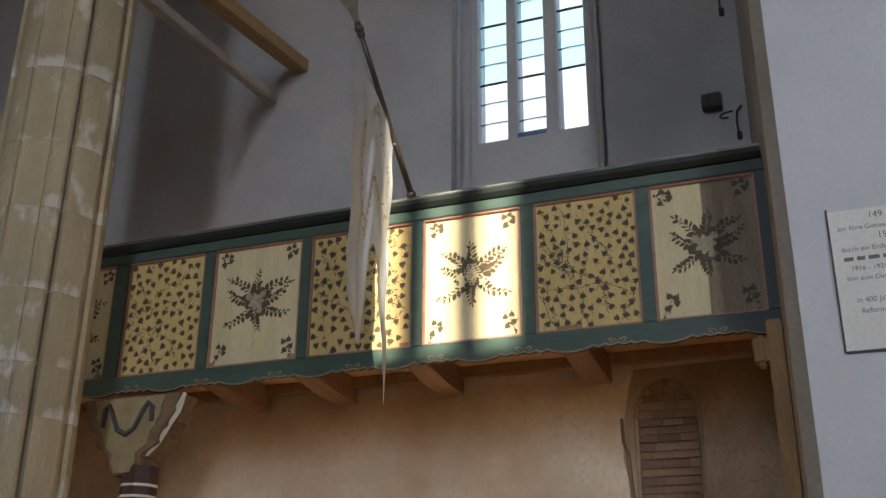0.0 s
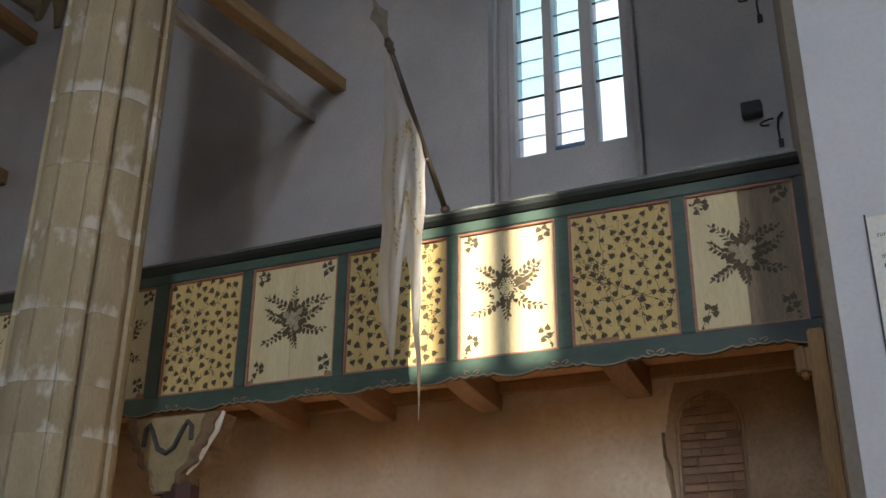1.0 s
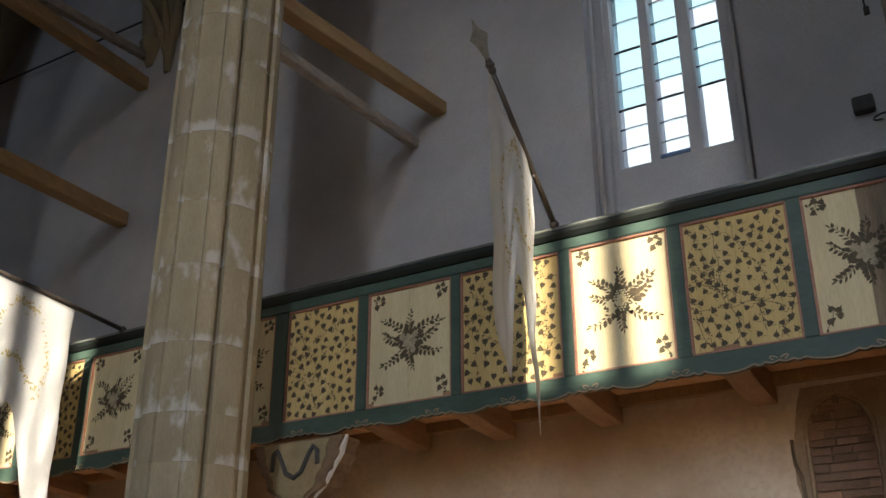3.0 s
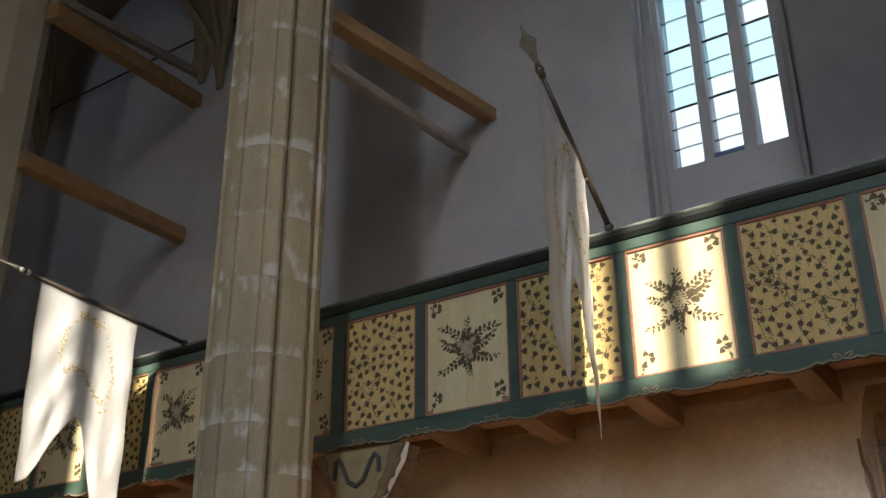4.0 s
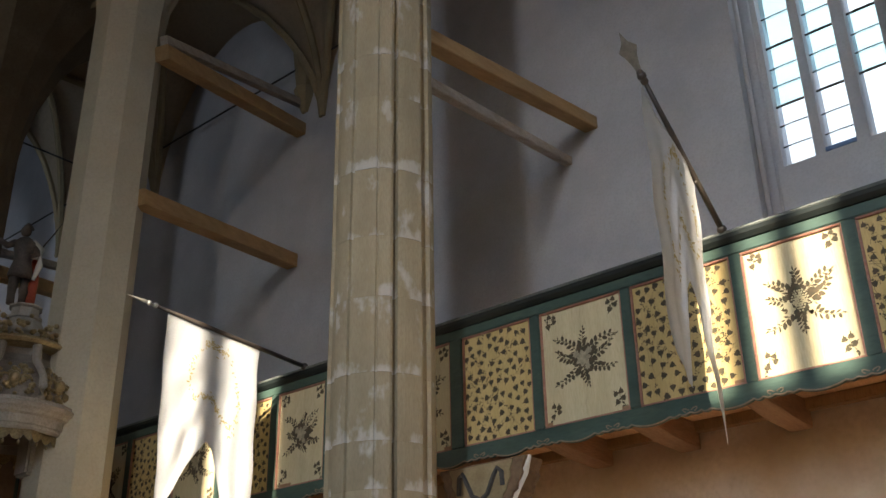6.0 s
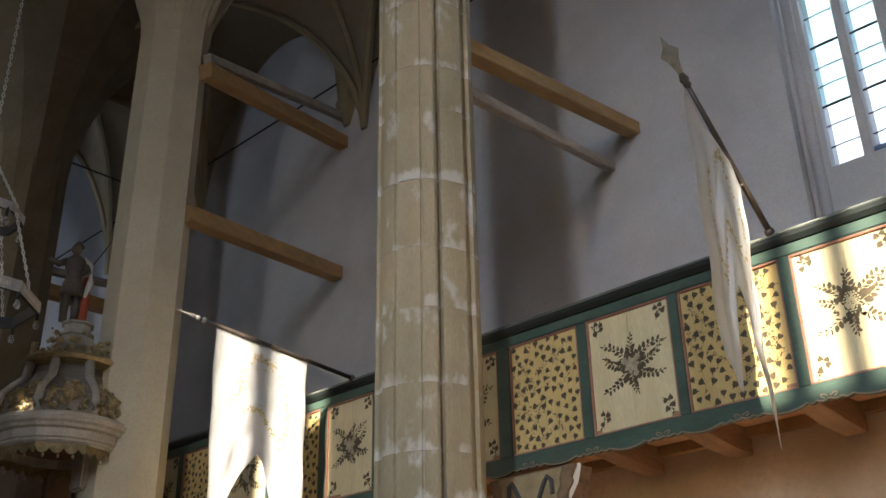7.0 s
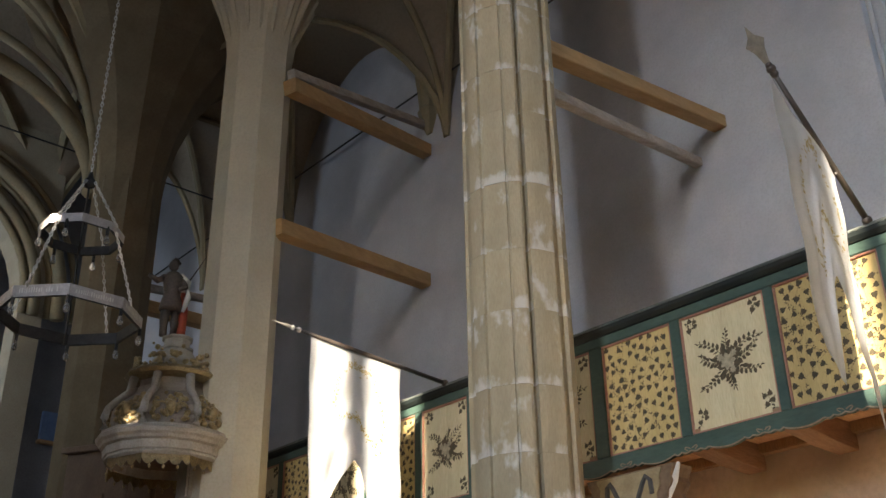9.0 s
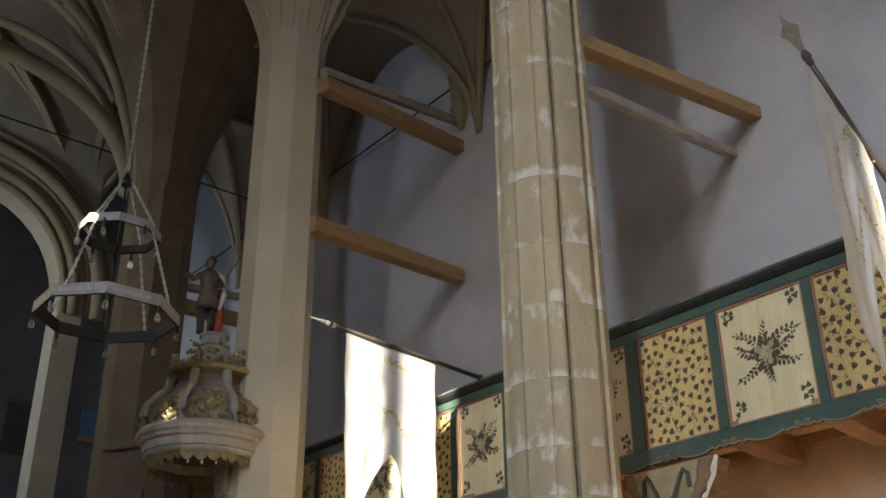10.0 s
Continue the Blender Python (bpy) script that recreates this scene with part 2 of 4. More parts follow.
INK = surface("lettering_paint", (0.14, 0.13, 0.125), (0.20, 0.19, 0.18), None, 40, 120, 0.8, bump=0)
LINE = surface("plaque_border_paint", (0.045, 0.045, 0.055), (0.07, 0.07, 0.08), None, 20, 80, 0.7, bump=0)


def glass_material(name, tint):
    m = bpy.data.materials.new(name)
    m.use_nodes = True
    nt = m.node_tree
    nt.nodes.remove(nt.nodes["Principled BSDF"])
    tr, gl, mx, fr = (nt.nodes.new("ShaderNode" + s) for s in ("BsdfTransparent", "BsdfGlossy", "MixShader", "Fresnel"))
    tr.inputs[0].default_value, gl.inputs["Roughness"].default_value = (*tint, 1), 0.05
    nt.links.new(fr.outputs[0], mx.inputs[0]), nt.links.new(tr.outputs[0], mx.inputs[1]), nt.links.new(gl.outputs[0], mx.inputs[2])
    nt.links.new(mx.outputs[0], nt.nodes["Material Output"].inputs[0])
    return m


GLASS_CYAN = glass_material("pale_green_glass", (0.83, 0.97, 1.0))
GLASS_CLEAR = glass_material("clear_glass", (0.95, 0.97, 1.0))
BULB, _nt, _b = nodes_of("bulb_glass", 0.03)
_b.inputs["Transmission Weight"].default_value, _b.inputs["Base Color"].default_value = 0.9, (0.95, 0.95, 0.95, 1)
DAYLIGHT = bpy.data.materials.new("daylight_haze")
DAYLIGHT.use_nodes = True
_b = DAYLIGHT.node_tree.nodes["Principled BSDF"]
_b.inputs["Base Color"].default_value, _b.inputs["Roughness"].default_value = (0, 0, 0, 1), 1.0
_b.inputs["Emission Color"].default_value, _b.inputs["Emission Strength"].default_value = (0.84, 0.95, 1.0, 1), 0.46


# ---- building helpers ----
def org(ob):
    p = Vector((0, 0, 0))
    while ob:
        p += ob.location
        ob = ob.parent
    return p


def mesh_of(name, bm, material, smooth=False):
    me = bpy.data.meshes.new(name)
    bmesh.ops.recalc_face_normals(bm, faces=bm.faces)
    bm.to_mesh(me)
    bm.free()
    for m in material if isinstance(material, (list, tuple)) else [material]:
        me.materials.append(m)
    if smooth:
        for p in me.polygons:
            p.use_smooth = True
    return me


def thing(name, at, label, category, group="", kind=""):
    return tagged(new(name), label, category, group, kind) if not at else placed(tagged(new(name), label, category, group, kind), at)


def placed(ob, at):
    ob.location = at
    return ob


def part(name, bm, material, parent, label="", smooth=False):
    """One mesh under a thing or a part; its points are given in the world."""
    bmesh.ops.translate(bm, verts=bm.verts, vec=-org(parent))
    ob = new(name, mesh_of(name, bm, material, smooth))
    ob.parent = parent
    return tagged(ob, label)


def solo(name, bm, material, label, category, at=(0, 0, 0), kind="", smooth=False, group=""):
    bmesh.ops.translate(bm, verts=bm.verts, vec=-Vector(at))
    ob = new(name, mesh_of(name, bm, material, smooth))
    ob.location = at
    return tagged(ob, label, category, group, kind)


def box(bm, x0, x1, y0, y1, z0, z1, bevel=0.0):
    vs = [bm.verts.new((x, y, z)) for z in (z0, z1) for x, y in ((x0, y0), (x1, y0), (x1, y1), (x0, y1))]
    fs = [bm.faces.new([vs[i] for i in f]) for f in ((3, 2, 1, 0), (4, 5, 6, 7), (0, 1, 5, 4), (1, 2, 6, 5), (2, 3, 7, 6), (3, 0, 4, 7))]
    if bevel:
        es = list({e for f in fs for e in f.edges})
        bmesh.ops.bevel(bm, geom=es, offset=bevel, segments=2, affect="EDGES")
    return bm


def B(*a, **k):
    return box(bmesh.new(), *a, **k)


def extrude(bm, pts, way):
    """A prism from a flat ring of points."""
    way = Vector(way)
    a = [bm.verts.new(p) for p in pts]
    b = [bm.verts.new(Vector(p) + way) for p in pts]
    bm.faces.new(a)
    bm.faces.new(b[::-1])
    for i in range(len(a)):
        j = (i + 1) % len(a)
        bm.faces.new((a[j], a[i], b[i], b[j]))
    return bm


def tube(bm, path, r, n=8, cap=True, up=(0, 0, 1)):
    """A round or many-sided bar along a path; r a number or one for each point."""
    path = [Vector(p) for p in path]
    rs = r if isinstance(r, (list, tuple)) else [r] * len(path)
    rings = []
    for i, p in enumerate(path):
        d = (path[min(i + 1, len(path) - 1)] - path[max(i - 1, 0)]).normalized()
        s = d.cross(Vector(up))
        s = s.normalized() if s.length > 1e-4 else Vector((1, 0, 0))
        u = s.cross(d)
        rings.append([bm.verts.new(p + rs[i] * (s * math.cos(a) + u * math.sin(a))) for a in (2 * math.pi * (k + 0.5) / n for k in range(n))])
    for a, b in zip(rings, rings[1:]):
        for k in range(n):
            bm.faces.new((a[k], a[(k + 1) % n], b[(k + 1) % n], b[k]))
    if cap:
        bm.faces.new(rings[0][::-1])
        bm.faces.new(rings[-1])
    return bm


def bar(bm, a, b, w, h, bevel=0.008):
    """A squared timber from a to b, w wide and h high."""
    a, b = Vector(a), Vector(b)
    d = (b - a).normalized()
    s = d.cross(Vector((0, 0, 1))).normalized()
    u = s.cross(d)
    e = bevel
    ring = [(w / 2 - e, -h / 2), (w / 2, -h / 2 + e), (w / 2, h / 2 - e), (w / 2 - e, h / 2), (-w / 2 + e, h / 2), (-w / 2, h / 2 - e), (-w / 2, -h / 2 + e), (-w / 2 + e, -h / 2)]
    return extrude(bm, [a + s * p + u * q for p, q in ring], b - a)


def lathe(bm, profile, at, n=24, turn=0.0):
    """Turns (radius, height) points round an upright axis."""
    at = Vector(at)
    rings = [[bm.verts.new(at + Vector((r * math.cos(t), r * math.sin(t), z))) for t in (turn + 2 * math.pi * k / n for k in range(n))] for r, z in profile]
    for a, b in zip(rings, rings[1:]):
        for k in range(n):
            bm.faces.new((a[k], a[(k + 1) % n], b[(k + 1) % n], b[k]))
    bm.faces.new(rings[0][::-1])
    bm.faces.new(rings[-1])
    return bm


def blob(bm, at, r, sub=1, squash=(1, 1, 1)):
    m = Matrix.Translation(at) @ Matrix.Diagonal((*squash, 1))
    bmesh.ops.create_icosphere(bm, subdivisions=sub, radius=r, matrix=m)
    return bm


# ---- the shell of the church ----
GY, WY, LY = 5.40, 7.45, 6.15        # parapet face, upper wall face, lower wall face
ROW = 4.60                           # line of the pillars
EAST, WEST, TOP = -24.0, 9.0, 13.2

solo("floor", B(EAST - 0.4, WEST + 0.4, SOUTH - 0.6, WY + 1.0, -0.3, 0), FLOOR, "worn warm brown brick floor of the church", "floor", kind="structure")

# embrasure of the north window
NX0, NX1, NZ0, NZ1 = -2.87, -1.48, 4.9, 9.6
bm = bmesh.new()
box(bm, EAST, NX0, WY, WY + 0.9, 3.4, TOP)
box(bm, NX1, 1.0, WY, WY + 0.9, 3.4, TOP)
box(bm, NX0, NX1, WY, WY + 0.9, NZ1, TOP)
box(bm, NX0, NX1, WY, WY + 0.9, 3.4, NZ0)
solo("wall_north", bm, PLASTER, "pale limewashed upper wall of the aisle", "wall", kind="structure")
bm = B(EAST, 1.0, LY, WY + 0.9, 0, 3.4)
solo("wall_north_lower", bm, BROWN_WALL, "brown stained plaster wall below the gallery", "wall", kind="structure")

# unseen closing walls; their dark colour is there to cut bounced light
bm = bmesh.new()
box(bm, EAST - 0.4, EAST, SOUTH - 0.6, WY + 0.9, 0, TOP)
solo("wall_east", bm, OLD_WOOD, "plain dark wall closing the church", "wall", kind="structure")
bm = bmesh.new()
box(bm, WEST, WEST + 0.4, SOUTH - 0.6, ROW, 0, TOP)
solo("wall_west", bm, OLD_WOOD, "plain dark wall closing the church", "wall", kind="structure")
bm = bmesh.new()
xs = [EAST]
for cx, w, *_ in sorted(SOUTH_WINDOWS):
    xs += [cx - w / 2, cx + w / 2]
xs.append(WEST)
for i in range(0, len(xs), 2):
    box(bm, xs[i], xs[i + 1], SOUTH - 0.25, SOUTH, 0, TOP)
for cx, w, sill, top, *_ in SOUTH_WINDOWS:
    box(bm, cx - w / 2, cx + w / 2, SOUTH - 0.25, SOUTH, 0, sill)
    if w < 1:                        # unseen blocks added in the short window to keep sun off the pulpit
        box(bm, cx - w / 2, cx + 0.07, SOUTH - 0.24, SOUTH - 0.01, sill, 8.20)
        box(bm, cx + 0.07, cx + w / 2, SOUTH - 0.24, SOUTH - 0.01, 7.53, top)
    box(bm, cx - w / 2, cx + w / 2, SOUTH - 0.25, SOUTH, top, TOP)
    # unseen bar added to keep the sun off the lower wall
    if cx > 4:
        box(bm, cx - w / 2, cx + w / 2, SOUTH - 0.22, SOUTH - 0.02, 6.86, 7.245)
    for f in (-1 / 6, 1 / 6) if w > 1 else ():
        box(bm, cx + w * f - 0.05, cx + w * f + 0.05, SOUTH - 0.2, SOUTH - 0.08, sill, top)
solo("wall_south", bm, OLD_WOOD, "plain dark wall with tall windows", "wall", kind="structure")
solo("ceiling", B(EAST - 0.4, WEST + 0.4, SOUTH - 0.6, WY + 0.9, TOP, TOP + 0.3), VAULT, "plain ceiling above the vaults", "ceiling", kind="structure")

# white pier with the painted tablet, and the oblique return behind it
bm = extrude(bmesh.new(), [(-0.10, ROW, 0), (WEST, ROW, 0), (WEST, WY + 0.9, 0), (-0.05, WY + 0.9, 0), (-0.05, ROW + 0.12, 0), (-0.095, ROW + 0.09, 0)], (0, 0, TOP))
solo("wall_west_pier", bm, WHITE, "white limewashed pier with a painted tablet", "pier", kind="structure")
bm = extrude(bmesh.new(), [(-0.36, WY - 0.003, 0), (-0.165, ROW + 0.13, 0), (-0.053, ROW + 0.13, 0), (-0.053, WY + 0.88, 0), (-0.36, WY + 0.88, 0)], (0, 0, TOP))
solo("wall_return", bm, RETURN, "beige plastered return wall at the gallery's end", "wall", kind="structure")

# window in the north wall
win = tagged(new("window_1"), "tall three-light church window with leaded panes", "window", kind="structure")
WP = WY + 0.20
LIGHTS = [(-2.693, -2.408), (-2.325, -2.055), (-1.947, -1.682)]
WZ0, WZ1 = 5.89, 9.4
bm = bmesh.new()
edges = [NX0 - 0.02] + [v for ab in LIGHTS for v in ab] + [NX1 + 0.02]
for i in range(0, len(edges), 2):
    box(bm, edges[i], edges[i + 1], WP, WP + 0.22, WZ0, WZ1)
box(bm, NX0 - 0.02, NX1 + 0.02, WP, WP + 0.22, NZ0 - 0.02, WZ0)
box(bm, NX0 - 0.02, NX1 + 0.02, WP, WP + 0.22, WZ1, NZ1 + 0.02)
part("window_frame", bm, PLASTER, win)
for sx, x in ((1, NX0), (-1, NX1)):
    bm = bmesh.new()
    tube(bm, [(x + sx * 0.06, WY + 0.02, NZ0), (x + sx * 0.06, WY + 0.02, NZ1)], 0.022, 10)
    tube(bm, [(x + sx * 0.12, WY + 0.17, NZ0), (x + sx * 0.12, WY + 0.17, NZ1)], 0.012, 10)
    part("jamb_moulding", bm, PLASTER, win, smooth=True)
BARS = [[(0.23, 0), (0.44, 0), (0.64, 1), (0.85, 0), (1.04, 0), (1.27, 1), (1.6, 0), (1.9, 1)],
        [(0.21, 0), (0.41, 0), (0.65, 1), (0.85, 0), (1.03, 0), (1.25, 1), (1.47, 0), (1.7, 0), (1.92, 1)],
        [(0.66, 1), (0.87, 0), (1.06, 0), (1.28, 1), (1.5, 0), (1.72, 0), (1.95, 1)]]
pane_rng = random.Random(5)
for (x0, x1), bars in zip(LIGHTS, BARS):
    zs = [0.0] + [b[0] for b in bars] + [WZ1 - WZ0]
    for a, b in zip(zs, zs[1:]):
        clear = a < 0.6 or pane_rng.random() < 0.12
        ob = part("pane", B(x0, x1, WP + 0.10, WP + 0.106, WZ0 + a, WZ0 + b), GLASS_CLEAR if clear else GLASS_CYAN, win)
        ob.visible_shadow = False
    for z, thick in bars:
        r = 0.012 if thick else 0.006
        bm = bmesh.new()
        tube(bm, [(x0 - 0.02, WP + 0.085, WZ0 + z - 0.004), (x0 + 0.1, WP + 0.085, WZ0 + z + 0.003), (x1 + 0.02, WP + 0.085, WZ0 + z)], r, 6)
        part("saddle_bar" if thick else "lead_came", bm, IRON, win)
bm = bmesh.new()
box(bm, LIGHTS[1][0], LIGHTS[1][1], WP + 0.02, WP + 0.09, WZ0 + 0.02, WZ0 + 0.055)
part("vent_flap", bm, BLUE, win)
solo("backdrop", B(-9, 5, 14, 14.05, 1, 22), DAYLIGHT, "pale bright sky beyond the window", "sky", kind="structure")

# ---- pillars ----
def octagon(r):
    return [(math.pi / 8 + math.pi / 4 * k, r) for k in range(8)]


def pillar(at, ring, material, label, courses, turn=0.0):
    """A pier of stone courses. ring: (angle, radius) corners of its section; courses: heights of the stones from the floor up."""
    ob = thing("pillar", (*at, 0), label, "pillar", group="nave pillars", kind="structure")
    flat = [(r * math.cos(a + turn), r * math.sin(a + turn)) for a, r in ring]
    core = bmesh.new()
    extrude(core, [(x * 0.99, y * 0.99, 0) for x, y in flat], (0, 0, sum(courses)))
    bmesh.ops.translate(core, verts=core.verts, vec=(*at, 0))
    part("mortar_core", core, RIB, ob)
    z = 0.0
    for i, h in enumerate(courses):
        bm = bmesh.new()
        k = 1 + 0.002 * ((i * 7) % 3 - 1)
        extrude(bm, [(x * k, y * k, 0) for x, y in flat], (0, 0, h - 0.003))
        st = new("stone", mesh_of("stone", bm, material))
        st.parent, st.location = ob, (0, 0, z)
        z += h
    return ob


NEAR, FAR, THIRD, FOURTH = (-4.525, ROW), (-8.40, ROW), (-12.10, ROW + 0.18), (-14.85, ROW)
# moulded section, angles from the side that looks south-east: a deep groove, flat fillets, shallow hollows
MOULDED = [(-1.95, 0.36), (-1.62, 0.362), (-1.30, 0.366), (-1.27, 0.345), (-1.00, 0.346), (-0.97, 0.368), (-0.66, 0.372), (-0.645, 0.352), (-0.58, 0.352), (-0.565, 0.372),
           (-0.33, 0.366), (-0.13, 0.373), (-0.115, 0.359), (-0.09, 0.359), (-0.075, 0.373), (0.13, 0.370), (0.185, 0.358), (0.20, 0.305), (0.27, 0.305), (0.285, 0.362),
           (0.42, 0.364), (0.58, 0.366), (0.78, 0.374), (0.80, 0.340), (0.90, 0.330), (1.02, 0.345), (1.05, 0.372), (1.22, 0.374), (1.25, 0.352), (1.62, 0.366), (1.95, 0.36), (2.4, 0.35), (2.75, 0.36), (3.14, 0.35), (3.53, 0.36), (3.88, 0.35)]
SPRING = 8.75
crs = random.Random(12)
heights = []
while sum(heights) < TOP - 0.8:
    heights.append(crs.choice((0.30, 0.36, 0.44, 0.52, 0.60)))
pillar(NEAR, MOULDED, STONE_BLOCKS, "moulded sandstone pillar with white mortar patches", heights, math.atan2(-NEAR[1], -NEAR[0]))
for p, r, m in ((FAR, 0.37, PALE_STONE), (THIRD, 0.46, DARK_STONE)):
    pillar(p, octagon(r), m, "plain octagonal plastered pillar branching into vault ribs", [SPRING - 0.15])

# ---- vaults ----
PILLAR_X = [-0.72, NEAR[0], FAR[0], THIRD[0], FOURTH[0]]


def vault_height(u, v, rise):
    f = lambda q: (1 - min(1.0, abs(q)) ** 1.9) ** 0.62
    return SPRING + rise * max(f(u), f(v))


def vault(x0, x1, y0, y1, rise):
    n = 20
    bm = bmesh.new()
    vs = [[bm.verts.new((x0 + (x1 - x0) * i / n, y0 + (y1 - y0) * j / n, vault_height(2 * i / n - 1, 2 * j / n - 1, rise) + 0.05)) for j in range(n + 1)] for i in range(n + 1)]
    for i in range(n):
        for j in range(n):
            a, b, c, d = vs[i][j], vs[i + 1][j], vs[i + 1][j + 1], vs[i][j + 1]
            if (i - n / 2 + 0.5) * (j - n / 2 + 0.5) > 0:      # creases run along the groins
                bm.faces.new((a, b, c)), bm.faces.new((a, c, d))
            else:
                bm.faces.new((a, b, d)), bm.faces.new((b, c, d))
    bmesh.ops.solidify(bm, geom=bm.faces, thickness=0.12)
    return bm


def rib_path(a, b, x0, x1, y0, y1, rise, n=18):
    out = []
    for k in range(n + 1):
        t = 0.5 - 0.5 * math.cos(math.pi * k / n)
        x, y = a[0] + (b[0] - a[0]) * t, a[1] + (b[1] - a[1]) * t
        out.append((x, y, vault_height(2 * (x - x0) / (x1 - x0) - 1, 2 * (y - y0) / (y1 - y0) - 1, rise)))
    return out


for k, (x1, x0) in enumerate(zip(PILLAR_X, PILLAR_X[1:])):
    for y0, y1, rise in ((ROW, WY, 2.3), (SOUTH, ROW, 3.6)):
        bm = vault(x0, x1, y0, y1, rise)
        shell = solo("ceiling_vault", bm, VAULT, "plastered rib vault in shadow", "vault", at=((x0 + x1) / 2, (y0 + y1) / 2, SPRING), kind="structure", smooth=True)
        for a, b in (((x0, y0), (x1, y1)), ((x0, y1), (x1, y0)), ((x0, y0), (x0, y1)), ((x0, y1), (x1, y1)), ((x0, y1), ((x0 + x1) / 2, y0)), ((x1, y1), ((x0 + x1) / 2, y0)))[:3 if y0 == ROW else 6]:
            bm = bmesh.new()
            tube(bm, rib_path(a, b, x0, x1, y0, y1, rise), 0.055 if y0 == ROW else 0.085, 6)
            part("rib", bm, RIB, shell)
for p, mt in ((FAR, PALE_STONE),):
    bm = bmesh.new()
    lathe(bm, [(0.362, SPRING - 0.4), (0.372, SPRING - 0.15), (0.40, SPRING + 0.12), (0.47, SPRING + 0.4), (0.58, SPRING + 0.75)], (*p, 0), 8, math.pi / 8)
    for k in range(16):
        a0 = math.pi / 8 * (k + 0.5)
        tube(bm, [(p[0] + r * math.cos(a0), p[1] + r * math.sin(a0), SPRING + z) for r, z in ((0.335, -0.05), (0.375, 0.14), (0.46, 0.42), (0.59, 0.76))], [0.012, 0.035, 0.042, 0.05], 6)
    solo("rib_spring", bm, mt, "stone springing of the vault ribs above a pillar", "vault", at=(*p, SPRING - 0.15), kind="structure")
bm = bmesh.new()
lathe(bm, [(0.05, 8.95), (0.13, 9.15), (0.17, 9.3), (0.14, 9.36), (0.2, 9.9)], (-8.75, WY, 0), 8)
solo("corbel", bm, RIB, "stone wall corbel under the vault ribs", "corbel", at=(-8.75, WY, 8.95), kind="structure")

# chancel arch wall at the far end
bm = bmesh.new()
CX, AC, AW, AS = -14.6, 2.75, 1.62, 7.45      # plane, centre, half width and springing of the arch


def arch_y_z(k, n, grow):
    q = math.pi * k / n
    return AC - (AW + grow) * math.cos(q), AS + (1.85 + grow) * math.sin(q) ** 0.85


arc = [(CX, AC - AW, 0), (CX, AC - AW, AS)] + [(CX, *arch_y_z(k, 20, 0)) for k in range(1, 20)] + [(CX, AC + AW, AS), (CX, AC + AW, 0), (CX, 4.74, 0), (CX, 4.74, TOP), (CX, SOUTH, TOP), (CX, SOUTH, 0)]
extrude(bm, arc, (-0.45, 0, 0))
chancel = solo("wall_chancel", bm, CHANCEL, "wall with the round chancel arch on a slim jamb", "wall", kind="structure")
for grow, r, out in ((0.05, 0.06, 0.0), (0.20, 0.09, 0.03), (0.42, 0.05, 0.02), (0.56, 0.11, 0.06), (0.80, 0.05, 0.04)):
    bm = bmesh.new()
    tube(bm, [(CX + out, *arch_y_z(k, 24, grow)) for k in range(25)], r, 8)
    part("arch_moulding", bm, RIB, chancel, smooth=True)

# moulded arches that spring from the third pillar across the nave and to the chancel
def sprung(start, crown, r, past=2.2):
    """A rib that leaves a pillar upright and bends over to its crown."""
    a, c = Vector(start), Vector(crown)
    pts = []
    for k in range(25):
        t = past * k / 24
        h = a.lerp(c, 1 - math.cos(t))
        pts.append((h.x, h.y, a.z + (c.z - a.z) * math.sin(t)))
    return solo("vault_rib", tube(bmesh.new(), pts, r, 8), RIB, "moulded stone rib springing from a dim pillar", "vault rib", at=start, kind="structure", smooth=True)


for start, crown, r in (((-12.30, 4.35, 8.45), (-12.35, 2.25, 10.05), 0.13), ((-12.38, 4.36, 8.45), (-12.75, 2.2, 10.75), 0.07), ((-12.22, 4.32, 8.5), (-11.6, 1.9, 11.2), 0.09), ((-12.1, 4.4, 8.5), (-10.6, 1.6, 12.0), 0.10), ((-12.0, 4.55, 8.5), (-10.3, 4.3, 11.3), 0.12)):
    sprung(start, crown, r)
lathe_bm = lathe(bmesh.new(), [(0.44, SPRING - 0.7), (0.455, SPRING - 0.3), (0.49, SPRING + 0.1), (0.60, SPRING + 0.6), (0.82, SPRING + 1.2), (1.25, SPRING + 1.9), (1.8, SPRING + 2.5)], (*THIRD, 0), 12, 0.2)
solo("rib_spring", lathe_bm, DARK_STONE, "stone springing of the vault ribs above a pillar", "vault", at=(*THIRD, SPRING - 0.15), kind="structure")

# ---- beams between pillars and wall ----
def strut(a, b, w, h, material, label):
    bm = bar(bmesh.new(), a, b, w, h)
    return solo("brace_beam", bm, material, label, "beam", at=a, group="brace beams")


strut((-4.36, 4.72, 6.52), (-4.44, WY + 0.05, 6.965), 0.15, 0.135, BEAM, "thick fresh brown timber bracing a pillar to the wall")
strut((-4.29, 4.70, 6.05), (-4.74, WY + 0.05, 6.66), 0.09, 0.09, GREY_BEAM, "thin weathered grey timber bracing a pillar to the wall")
strut((-8.08, 4.75, 6.39), (-8.87, WY + 0.05, 6.83), 0.18, 0.17, BEAM, "thick fresh brown timber bracing a pillar to the wall")
strut((-7.96, 4.75, 8.08), (-8.83, WY + 0.05, 8.72), 0.17, 0.17, BEAM, "thick brown timber high between pillar and wall")
strut((-7.95, 4.75, 8.24), (-8.84, WY + 0.05, 9.14), 0.10, 0.10, GREY_BEAM, "thin weathered grey timber high between pillar and wall")
strut((-12.0, 4.75, 6.9), (-12.9, WY + 0.05, 7.3), 0.18, 0.17, BEAM, "thick brown timber bracing a distant pillar to the wall")
